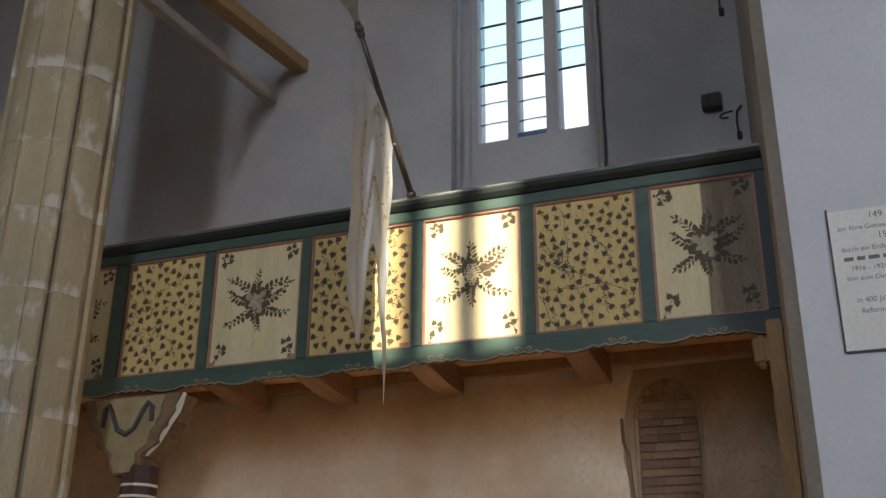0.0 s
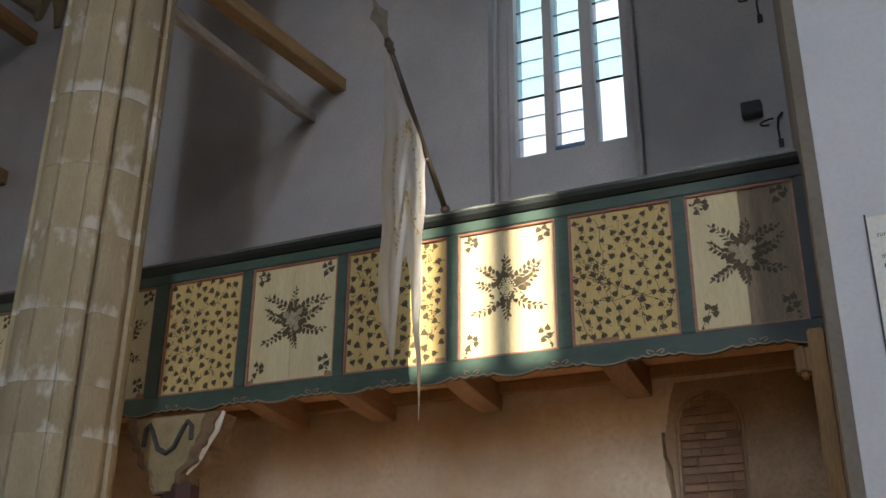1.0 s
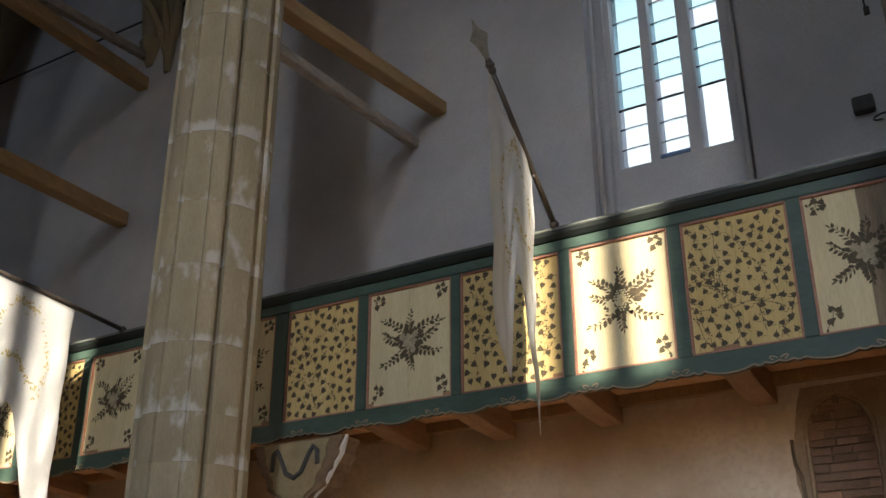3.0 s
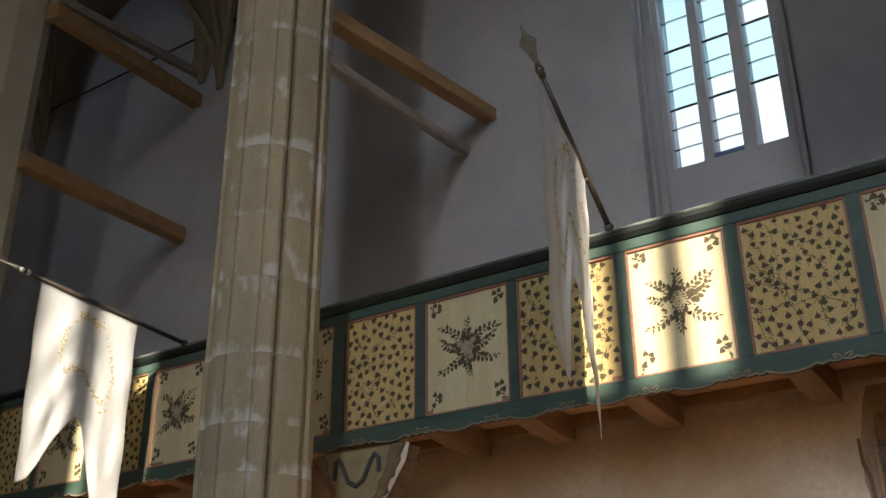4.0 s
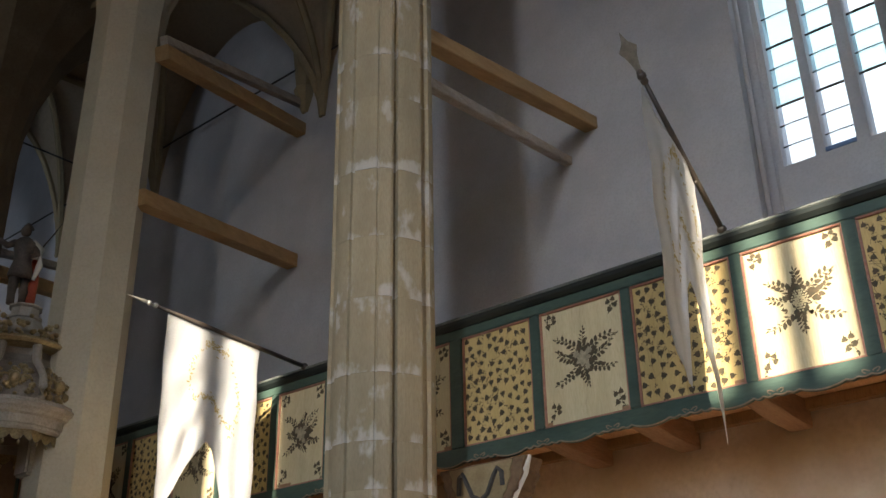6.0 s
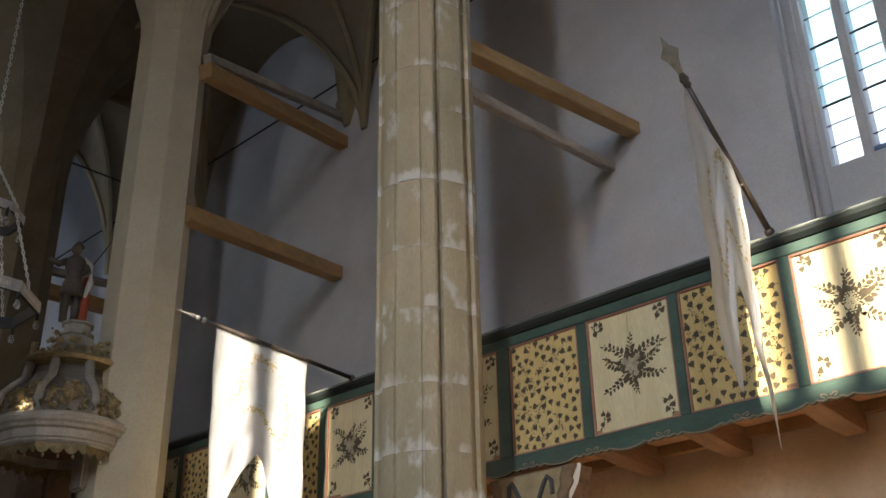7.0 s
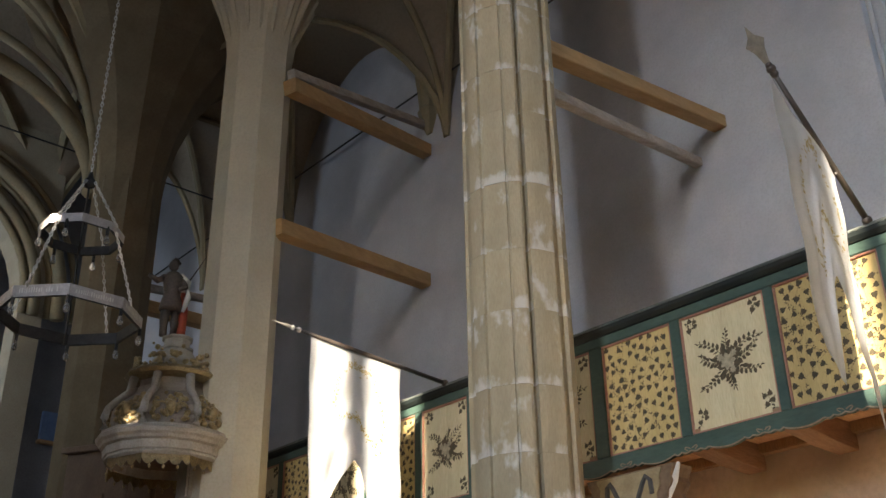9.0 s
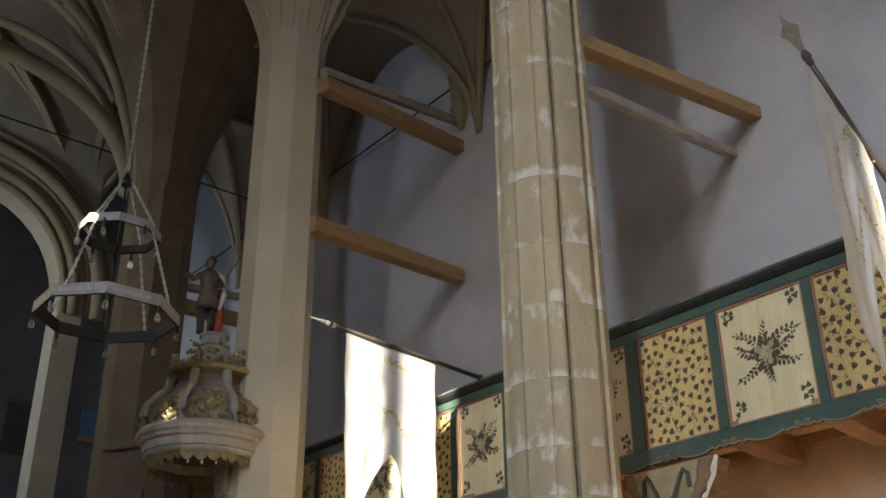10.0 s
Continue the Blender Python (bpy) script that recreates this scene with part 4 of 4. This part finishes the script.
        ring = [(0, -1.2), (0.45, 0), (0, 1.2), (-0.45, 0)]
        fs = [bm.verts.new(p + Vector((0, sz * (m * c - n * sn), sz * (m * sn + n * c)))) for m, n in ring]
        bm.faces.new(fs)
    tagged(part("embroidery", bm, GOLD_THREAD, cloth, "gold embroidered wreath"), kind="stuff")
    return ob


flag((-2.325, 5.34, 4.335), (-2.325, 4.302, 5.248), (4.485, 4.985), (5.065, 4.545), [(0, 3.40), (0.08, 3.36), (0.44, 3.18), (0.47, 3.52), (0.50, 3.76), (0.53, 3.82), (0.60, 3.68), (0.74, 3.45), (0.84, 3.25), (0.94, 2.90), (1.0, 3.20)], 0.017, 3,
     "white silk swallow-tailed flag embroidered in gold on a pole", True, -0.012)
flag((-6.144, 5.34, 4.325), (-6.144, 3.618, 4.460), (3.96, 4.405), (4.855, 4.338), [(0, 2.98), (0.08, 3.02), (0.3, 3.3), (0.46, 3.52), (0.52, 3.46), (0.75, 2.9), (0.85, 2.72), (1.0, 2.9)], 0.011, 8,
     "sunlit white swallow-tailed flag on a dark pole", False, 0.05)

# ---- chandelier ----
CC = Vector((-8.0, 2.76, 0))
chand = thing("chandelier", (-8.0, 2.76, 4.8), "two-tier octagonal iron chandelier with clear bulbs on chains", "chandelier")


def ring_band(r, z, h, t, n=8):
    bm = bmesh.new()
    turn = math.pi / 8
    loops = []
    for rr, zz in ((r, z), (r, z + h), (r - t, z + h), (r - t, z)):
        loops.append([bm.verts.new(CC + Vector((rr * math.cos(turn + 2 * math.pi * k / n), rr * math.sin(turn + 2 * math.pi * k / n), zz))) for k in range(n)])
    for a, b in zip(loops, loops[1:] + loops[:1]):
        for k in range(n):
            bm.faces.new((a[k], a[(k + 1) % n], b[(k + 1) % n], b[k])).material_index = 0 if a is loops[0] else 1
    return bm


# outer faces carry sunlight in their pale colour; inner faces are dark iron
low_ring = part("lower_ring", ring_band(0.60, 4.81, 0.10, 0.03), [BRONZE, IRON], chand, "wide iron ring with blackletter inscription")
part("upper_ring", ring_band(0.36, 5.59, 0.08, 0.025), [BRONZE, IRON], chand)
bars = random.Random(2)
for k in range(8):
    a0 = math.pi / 8 + 2 * math.pi * k / 8
    p, q = CC + Vector((0.603 * math.cos(a0), 0.603 * math.sin(a0), 0)), CC + Vector((0.603 * math.cos(a0 + math.pi / 4), 0.603 * math.sin(a0 + math.pi / 4), 0))
    t = 0.12
    bm = bmesh.new()
    while t < 0.86:
        w = bars.uniform(0.012, 0.03)
        s, e = p.lerp(q, t), p.lerp(q, min(0.9, t + w))
        for z0, z1 in ((4.842, bars.uniform(4.872, 4.888)),):
            bm.faces.new([bm.verts.new(v) for v in ((s.x, s.y, z0), (e.x, e.y, z0), (e.x, e.y, z1), (s.x, s.y, z1))])
        t += w + (0.02 if bars.random() < 0.85 else 0.07)
    tagged(part("inscription_bars", bm, PALE_PAINT, low_ring), kind="stuff")


def chain(a, b, link, r):
    bm = bmesh.new()
    a, b = Vector(a), Vector(b)
    n = max(2, int((b - a).length / link))
    d = (b - a).normalized()
    s = d.cross(Vector((0.3, 0.9, 0.2))).normalized()
    u = d.cross(s)
    for i in range(n):
        m = a.lerp(b, (i + 0.5) / n)
        side = s if i % 2 else u
        loop = [m + d * (link * 0.62 * math.cos(t)) + side * (link * 0.26 * math.sin(t)) for t in (2 * math.pi * j / 8 for j in range(9))]
        tube(bm, loop, r, 4, cap=False, up=d.cross(side))
    return bm


hub = CC + Vector((0, 0, 6.16))
part("hub", lathe(bmesh.new(), [(0.02, 6.1), (0.05, 6.12), (0.055, 6.17), (0.03, 6.2), (0.015, 6.26)], CC, 12), IRON, chand, smooth=True)
for k in range(4):
    a0 = math.pi / 8 + math.pi / 2 * k + 0.2
    part("chain", chain(hub + Vector((0.05 * math.cos(a0), 0.05 * math.sin(a0), 0)), CC + Vector((0.345 * math.cos(a0), 0.345 * math.sin(a0), 5.66)), 0.037, 0.0065), CHAIN, chand)
    part("chain", chain(CC + Vector((0.345 * math.cos(a0), 0.345 * math.sin(a0), 5.6)), CC + Vector((0.585 * math.cos(a0), 0.585 * math.sin(a0), 4.89)), 0.037, 0.0065), CHAIN, chand)
part("centre_rod", tube(bmesh.new(), [CC + Vector((0, 0, 4.6)), CC + Vector((0, 0, 6.12))], 0.009, 8), IRON, chand)
part("hanging_chain", chain(CC + Vector((0, 0, 6.22)), CC + Vector((0.0, 0.0, 11.6)), 0.042, 0.0065), CHAIN, chand)


def bulb_part(p):
    z = p.z + 0.055
    sock = part("bulb", lathe(bmesh.new(), [(0.006, z - 0.055), (0.014, z - 0.065), (0.024, z - 0.095), (0.027, z - 0.118), (0.020, z - 0.138), (0.006, z - 0.148)], (p.x, p.y, 0), 12), BULB, chand, "clear glass bulb", True)
    part("socket", lathe(bmesh.new(), [(0.011, z - 0.062), (0.014, z - 0.05), (0.015, z + 0.01), (0.008, z + 0.03)], (p.x, p.y, 0), 10), IRON, sock)


for k in range(8):
    a0 = math.pi / 8 + math.pi / 4 * k
    bulb_part(CC + Vector((0.585 * math.cos(a0), 0.585 * math.sin(a0), 4.755)))
for k in range(6):
    a0 = math.pi / 3 * k + 0.3
    bulb_part(CC + Vector((0.34 * math.cos(a0), 0.34 * math.sin(a0), 5.53)))

# ---- pulpit canopy ----
PC = Vector((-8.625, 4.07, -0.12))
pulpit = thing("pulpit_canopy", (-8.625, 4.07, 3.73), "carved and gilded octagonal pulpit canopy beside a pillar", "pulpit canopy")
PT = math.atan2(-PC.y, -PC.x) + math.pi / 8


def oct_part(name, profile, material, label="", n=8):
    return part(name, lathe(bmesh.new(), profile, PC, n, PT), material, pulpit, label)


# dark disc stands in for the shade in the canopy's hollow
oct_part("shade_disc", [(0.44, 4.10), (0.475, 4.10), (0.475, 4.13), (0.44, 4.13)], OLD_WOOD, "dark disc for the shaded hollow underneath", 16)
oct_part("cornice", [(0.47, 4.14), (0.485, 4.02), (0.52, 4.02), (0.54, 4.04), (0.54, 4.06), (0.555, 4.07), (0.56, 4.14), (0.59, 4.155), (0.60, 4.18), (0.625, 4.20), (0.635, 4.235), (0.615, 4.25), (0.61, 4.275), (0.5, 4.29)], PULPIT, "grey-white moulded cornice", 16)
body = oct_part("canopy_body", [(0.53, 4.28), (0.56, 4.38), (0.54, 4.48), (0.45, 4.58), (0.36, 4.66), (0.32, 4.74), (0.32, 4.84)], BODY_PAINT, "curved grey-brown canopy body")
oct_part("upper_cornice", [(0.32, 4.80), (0.43, 4.82), (0.45, 4.85), (0.43, 4.88), (0.3, 4.89)], GILT, "", 16)
oct_part("crown_drum", [(0.27, 4.88), (0.25, 4.98), (0.20, 5.07), (0.15, 5.14)], PULPIT)
oct_part("statue_base", [(0.13, 5.13), (0.17, 5.15), (0.165, 5.17), (0.13, 5.18), (0.13, 5.25), (0.155, 5.265), (0.155, 5.28), (0.10, 5.29)], PULPIT, "small grey pedestal")
gr = random.Random(21)
for k in range(8):
    a0 = PT + math.pi / 4 * k
    bm = bmesh.new()
    ring = [(0.60, 4.28), (0.615, 4.38), (0.59, 4.48), (0.50, 4.58), (0.41, 4.66), (0.38, 4.81)]
    tube(bm, [PC + Vector((r * math.cos(a0), r * math.sin(a0), z)) for r, z in ring], [0.042, 0.036, 0.032, 0.032, 0.038, 0.042], 8)
    part("volute_rib", bm, PULPIT, pulpit, smooth=True)
    am = a0 + math.pi / 8
    bm = bmesh.new()
    for j in range(52):
        s, z = gr.uniform(-0.18, 0.18), gr.uniform(4.31, 4.61)
        s *= 1 - (z - 4.33) * 1.4
        r = 0.525 - max(0, z - 4.44) * 0.75
        p = PC + Vector((r * math.cos(am) - s * math.sin(am), r * math.sin(am) + s * math.cos(am), z))
        blob(bm, p, gr.uniform(0.014, 0.036), 1, (1, 1, gr.uniform(0.7, 1.3)))
    for s in (-1, 1):
        pts = []
        for t in range(12):
            w = t / 11 * 4.6
            q = 0.075 * math.exp(-0.22 * w)
            off = s * (0.07 + q * math.cos(w))
            z = 4.43 + q * math.sin(w)
            pts.append(PC + Vector((0.53 * math.cos(am) - off * math.sin(am), 0.53 * math.sin(am) + off * math.cos(am), z)))
        tube(bm, pts, 0.011, 5)
    blob(bm, PC + Vector((0.535 * math.cos(am), 0.535 * math.sin(am), 4.45)), 0.05, 2, (1, 1, 1.2))
    tagged(part("carved_panel", bm, GILT, pulpit, "gilded carved scrollwork", True), kind="stuff")
    bm = bmesh.new()
    for j in range(26):
        s, z = gr.uniform(-0.15, 0.15), 4.90 + abs(gr.gauss(0, 0.075))
        p = PC + Vector((0.36 * math.cos(am) - s * math.sin(am), 0.36 * math.sin(am) + s * math.cos(am), z))
        blob(bm, p, gr.uniform(0.014, 0.032), 1)
    tagged(part("carved_crest", bm, GILT, pulpit, "gilded carved leaf crest", True), kind="stuff")
    # hanging fringe under the cornice
    bm = bmesh.new()
    c0, c1 = PC + Vector((0.535 * math.cos(a0), 0.535 * math.sin(a0), 0)), PC + Vector((0.535 * math.cos(a0 + math.pi / 4), 0.535 * math.sin(a0 + math.pi / 4), 0))
    pts = []
    for j in range(41):
        t = j / 40
        p = c0.lerp(c1, t)
        pts.append((p.x, p.y, 3.985 + PC.z - 0.055 * abs(math.sin(math.pi * 3.5 * t)) ** 0.6))
    lo = [bm.verts.new(p) for p in pts]
    hi = [bm.verts.new((p[0], p[1], 4.022 + PC.z)) for p in pts]
    for j in range(40):
        bm.faces.new((lo[j], lo[j + 1], hi[j + 1], hi[j]))
    bmesh.ops.solidify(bm, geom=bm.faces, thickness=0.012)
    for j in range(3):
        p = c0.lerp(c1, (j + 0.6) / 3.4)
        blob(bm, (p.x, p.y, 3.91 + PC.z), 0.014, 1, (1, 1, 1.6))
    part("lambrequin", bm, GILT, pulpit, "gilded scalloped fringe")
part("back_bracket", B(-8.62, -8.40, 4.2, 4.42, 3.6, 4.3, bevel=0.02), PULPIT, pulpit)

bm = bmesh.new()
f = Vector((-PC.x, -PC.y, 0)).normalized()
l = Vector((-f.y, f.x, 0))
S = Vector((PC.x, PC.y, 0)) + l * -0.10


def fig(a, b, z):
    """A point of the figure: a to its left, b to the front, z up."""
    return S - l * a + f * b + Vector((0, 0, z))


UP = 5.17
tube(bm, [fig(-0.045, 0, UP), fig(-0.05, 0.01, UP + 0.15), fig(-0.045, 0, UP + 0.30)], [0.038, 0.045, 0.05], 8)
tube(bm, [fig(0.045, 0.03, UP), fig(0.05, 0.02, UP + 0.15), fig(0.04, 0, UP + 0.30)], [0.036, 0.043, 0.05], 8)
lathe(bm, [(0.105, UP + 0.27), (0.115, UP + 0.30), (0.095, UP + 0.40), (0.075, UP + 0.46), (0.095, UP + 0.56), (0.105, UP + 0.63), (0.06, UP + 0.68), (0.032, UP + 0.70)], S, 12)
blob(bm, fig(0.01, 0.02, UP + 0.755), 0.052, 2, (1, 1, 1.15))
tube(bm, [fig(0.02, 0.05, UP + 0.79), fig(0, 0, UP + 0.83), fig(-0.05, -0.05, UP + 0.81)], [0.02, 0.03, 0.015], 6)
tube(bm, [fig(0.09, 0, UP + 0.63), fig(0.15, 0.07, UP + 0.56), fig(0.24, 0.10, UP + 0.60)], [0.036, 0.032, 0.022], 8)
tube(bm, [fig(-0.09, 0, UP + 0.63), fig(-0.12, 0.05, UP + 0.52), fig(-0.07, 0.10, UP + 0.47)], [0.036, 0.03, 0.022], 8)
tube(bm, [fig(-0.15, -0.03, UP + 0.62), fig(-0.24, -0.05, UP + 0.80), fig(-0.30, -0.06, UP + 0.93)], [0.008, 0.006, 0.004], 5)
dark = len(bm.faces)
tube(bm, [fig(-0.07, 0.02, UP + 0.66), fig(-0.15, 0.03, UP + 0.58), fig(-0.155, 0.03, UP + 0.42), fig(-0.12, 0.02, UP + 0.27)], [0.025, 0.03, 0.032, 0.016], 8)
pale = len(bm.faces)
tube(bm, [fig(-0.11, -0.06, UP + 0.5), fig(-0.13, -0.05, UP + 0.3), fig(-0.12, -0.02, UP + 0.004)], [0.025, 0.042, 0.045], 8)
bm.faces.ensure_lookup_table()
for k, face in enumerate(bm.faces):
    face.material_index = 0 if k < dark else 1 if k < pale else 2
solo("statue", bm, [STATUE, PALE_PAINT, RED_CLOAK], "small dark painted figure with pale cloak and red drapery", "statue", at=(S.x, S.y, UP), smooth=True)

# ---- tablet on the white pier ----
tab = thing("wall_tablet", (0.40, ROW - 0.004, 2.87), "painted inscription tablet with a dark border on white", "tablet")
TX0, TX1, TZ0, TZ1 = 0.065, 0.74, 2.876, 3.536
part("tablet_field", B(TX0, TX1, ROW - 0.006, ROW + 0.01, TZ0, TZ1), PLAQUE, tab)
for a in ((TX0 - 0.006, TX0 + 0.003, TZ0, TZ1 + 0.012), (TX1 - 0.003, TX1 + 0.006, TZ0, TZ1), (TX0 + 0.003, TX1 - 0.003, TZ0 - 0.005, TZ0 + 0.004)):
    part("border_line", B(a[0], a[1], ROW - 0.010, ROW + 0.01, a[2], a[3]), LINE, tab)


def words(text, x, z, size):
    cu = bpy.data.curves.new("lettering", "FONT")
    cu.body, cu.size, cu.extrude = text, size, 0.0006
    tmp = bpy.data.objects.new("lettering", cu)
    scene.collection.objects.link(tmp)
    me = bpy.data.meshes.new_from_object(tmp.evaluated_get(bpy.context.evaluated_depsgraph_get()))
    bpy.data.objects.remove(tmp)
    me.materials.clear()
    me.materials.append(INK)
    ob = new("lettering", me)
    ob.parent = tab
    ob.matrix_local = Matrix.Translation(Vector((x, ROW - 0.0068, z)) - Vector(tab.location)) @ pose(0, 0, 0, 90, 0, 0)
    return ob


def bar_line(x, z, n, h, rng):
    bm = bmesh.new()
    for _ in range(n):
        w = rng.uniform(0.03, 0.07)
        box(bm, x, x + w, ROW - 0.0072, ROW - 0.004, z, z + h)
        x += w + 0.014
    part("lettering_bars", bm, INK, tab)


br = random.Random(4)
words("149", 0.235, 3.487, 0.042)
words("zur Ehre Gottes erbaut", 0.100, 3.437, 0.031)
words("19", 0.262, 3.385, 0.045)
words("durch ein Erdbeben", 0.105, 3.335, 0.031)
bar_line(0.112, 3.290, 5, 0.018, br)
words("1916 - 1921 rettet", 0.135, 3.243, 0.031)
words("Ihm zum Dank", 0.112, 3.197, 0.031)
words("19", 0.268, 3.143, 0.045)
words("in 400 Jahre", 0.140, 3.095, 0.033)
words("Reformations", 0.152, 3.045, 0.033)
bar_line(0.262, 3.000, 3, 0.018, br)

# ---- things on the upper wall ----
spk = thing("loudspeaker", (-0.62, WY, 5.70), "small dark box loudspeaker on the wall", "loudspeaker")
part("case", B(-0.70, -0.545, WY - 0.11, WY - 0.012, 5.70, 5.82, bevel=0.008), IRON, spk)
part("bracket", B(-0.64, -0.60, WY - 0.02, WY + 0.01, 5.72, 5.80), IRON, spk)


def sconce(x, z, s):
    ob = thing("wall_sconce", (x, WY, z), "curled wrought iron sconce on the wall", "sconce", group="wall sconces")
    bm = bmesh.new()
    tube(bm, [(x + 0.05 * s, WY - 0.02, z - 0.12 * s), (x + 0.04 * s, WY - 0.02, z), (x + 0.05 * s, WY - 0.03, z + 0.09 * s), (x + 0.09 * s, WY - 0.04, z + 0.13 * s)], 0.010, 6)
    part("stem", bm, IRON, ob)
    bm = bmesh.new()
    tube(bm, [(x + (0.02 - 0.10 * math.sin(t)) * s, WY - 0.06 - 0.02 * t, z + (0.03 + 0.05 * math.cos(t) * (1 - t / 8)) * s) for t in [k * 0.4 for k in range(8)]], 0.009, 6)
    part("scroll_arm", bm, IRON, ob)
    part("wall_plate", B(x + 0.03 * s, x + 0.07 * s, WY - 0.016, WY + 0.004, z - 0.15 * s, z - 0.08 * s, bevel=0.004), IRON, ob)
    return ob


sconce(-0.49, 5.57, 1.0)
sconce(-0.53, 6.74, 1.1)

# flaked old plaster round the bricked arch; the pier's shade is painted into its brown
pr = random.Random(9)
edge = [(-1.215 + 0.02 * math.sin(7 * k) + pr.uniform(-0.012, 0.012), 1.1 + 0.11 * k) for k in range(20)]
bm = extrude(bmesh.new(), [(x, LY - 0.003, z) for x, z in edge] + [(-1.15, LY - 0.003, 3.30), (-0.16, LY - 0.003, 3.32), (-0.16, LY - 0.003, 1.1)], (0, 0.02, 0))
solo("shaded_plaster_patch", bm, SHADED_OLD_PLASTER, "flaked old plaster on the lower wall, the pier's shade in its brown", "plaster", at=(-0.7, LY, 1.1), kind="structure")

# ---- bricked-up arch under the gallery ----
arch = thing("bricked_arch", (-0.96, LY, 2.0), "bricked-up round-headed opening in the lower wall", "arch", kind="structure")
AX, AR, AZ = -0.962, 0.178, 3.035
bm = bmesh.new()
path = [(AX - AR - 0.012, LY - 0.002, 1.2), (AX - AR - 0.015, LY - 0.004, 2.4), (AX - AR - 0.01, LY - 0.002, AZ)] + [(AX - (AR + 0.01) * math.cos(t), LY - 0.003, AZ + (AR + 0.01) * math.sin(t)) for t in [math.pi * k / 14 for k in range(1, 14)]] + [(AX + AR + 0.012, LY - 0.002, AZ), (AX + AR + 0.008, LY - 0.003, 2.2), (AX + AR + 0.012, LY - 0.002, 1.2)]
tube(bm, path, 0.014, 6)
part("plaster_edge", bm, SHADED_OLD_PLASTER, arch)
bm = bmesh.new()
tube(bm, [(-1.24, LY, 3.0), (-1.235, LY - 0.01, 2.85), (-1.21, LY - 0.012, 2.78), (-1.20, LY - 0.01, 2.6), (-1.17, LY - 0.01, 2.3)], 0.012, 5)
part("plaster_crack", bm, EDGE_PAINT, arch)
brng = random.Random(9)
z, row = 1.2, 0
variants = []
for v in range(4):
    bm = B(-0.5, 0.5, -0.5, 0.5, -0.5, 0.5)
    for q in bm.verts:
        q.co += Vector([brng.uniform(-0.04, 0.04) for _ in range(3)])
    variants.append(mesh_of("brick", bm, BRICK))
while z < AZ + AR - 0.02:
    h = brng.uniform(0.042, 0.055)
    half = AR if z + h < AZ else math.sqrt(max(0.0004, AR * AR - (z + h - AZ) ** 2))
    x = AX - half
    while x < AX + half - 0.015:
        w = min(brng.uniform(0.09, 0.16), AX + half - x)
        ob = new("brick", variants[brng.randrange(4)])
        ob.parent = arch
        ob.location = Vector((x + w / 2, LY - 0.008 + brng.uniform(-0.004, 0.003), z + h / 2)) - Vector(arch.location)
        ob.scale = (w - 0.008, 0.02, h - 0.008)
        x += w
    z += h
    row += 1

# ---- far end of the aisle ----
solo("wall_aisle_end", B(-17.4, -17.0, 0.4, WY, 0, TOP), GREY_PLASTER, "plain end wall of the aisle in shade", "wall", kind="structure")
ep = thing("blue_epitaph", (-16.95, 6.0, 6.3), "small blue painted panel on the far wall", "panel")
part("board", B(-17.0, -16.94, 5.8, 6.22, 6.28, 6.78, bevel=0.01), BLUE, ep)
part("ledge", B(-17.0, -16.88, 5.77, 6.25, 6.22, 6.275, bevel=0.01), POST_WOOD, ep)

# dark stair enclosure behind the pulpit, and a dark panel on the far pillar
enc = thing("stair_enclosure", (-10.5, 4.45, 0), "dark wooden stair enclosure behind the pulpit", "enclosure")
bm = extrude(bmesh.new(), [(-11.75, 4.36, 0), (-9.35, 4.36, 0), (-9.35, 4.36, 4.32), (-11.75, 4.36, 4.72)], (0, 0.24, 0))
part("panel_wall", bm, OLD_WOOD, enc)
part("top_moulding", bar(bmesh.new(), (-11.8, 4.44, 4.76), (-9.32, 4.44, 4.35), 0.3, 0.07), OLD_WOOD, enc)
for k in range(4):
    x = -11.6 + k * 0.58
    part("raised_panel", B(x, x + 0.46, 4.335, 4.358, 0.4, 4.05, bevel=0.008), OLD_WOOD, enc)
pic = thing("dark_panel", (-16.97, 4.85, 5.84), "dark old painted panel hanging on the far wall", "panel")
part("board", B(-17.0, -16.95, 4.55, 5.07, 5.84, 6.7, bevel=0.008), DARK_PAINT, pic)
part("frame_edge", B(-16.95, -16.92, 4.53, 5.09, 6.68, 6.74, bevel=0.006), OLD_WOOD, pic)
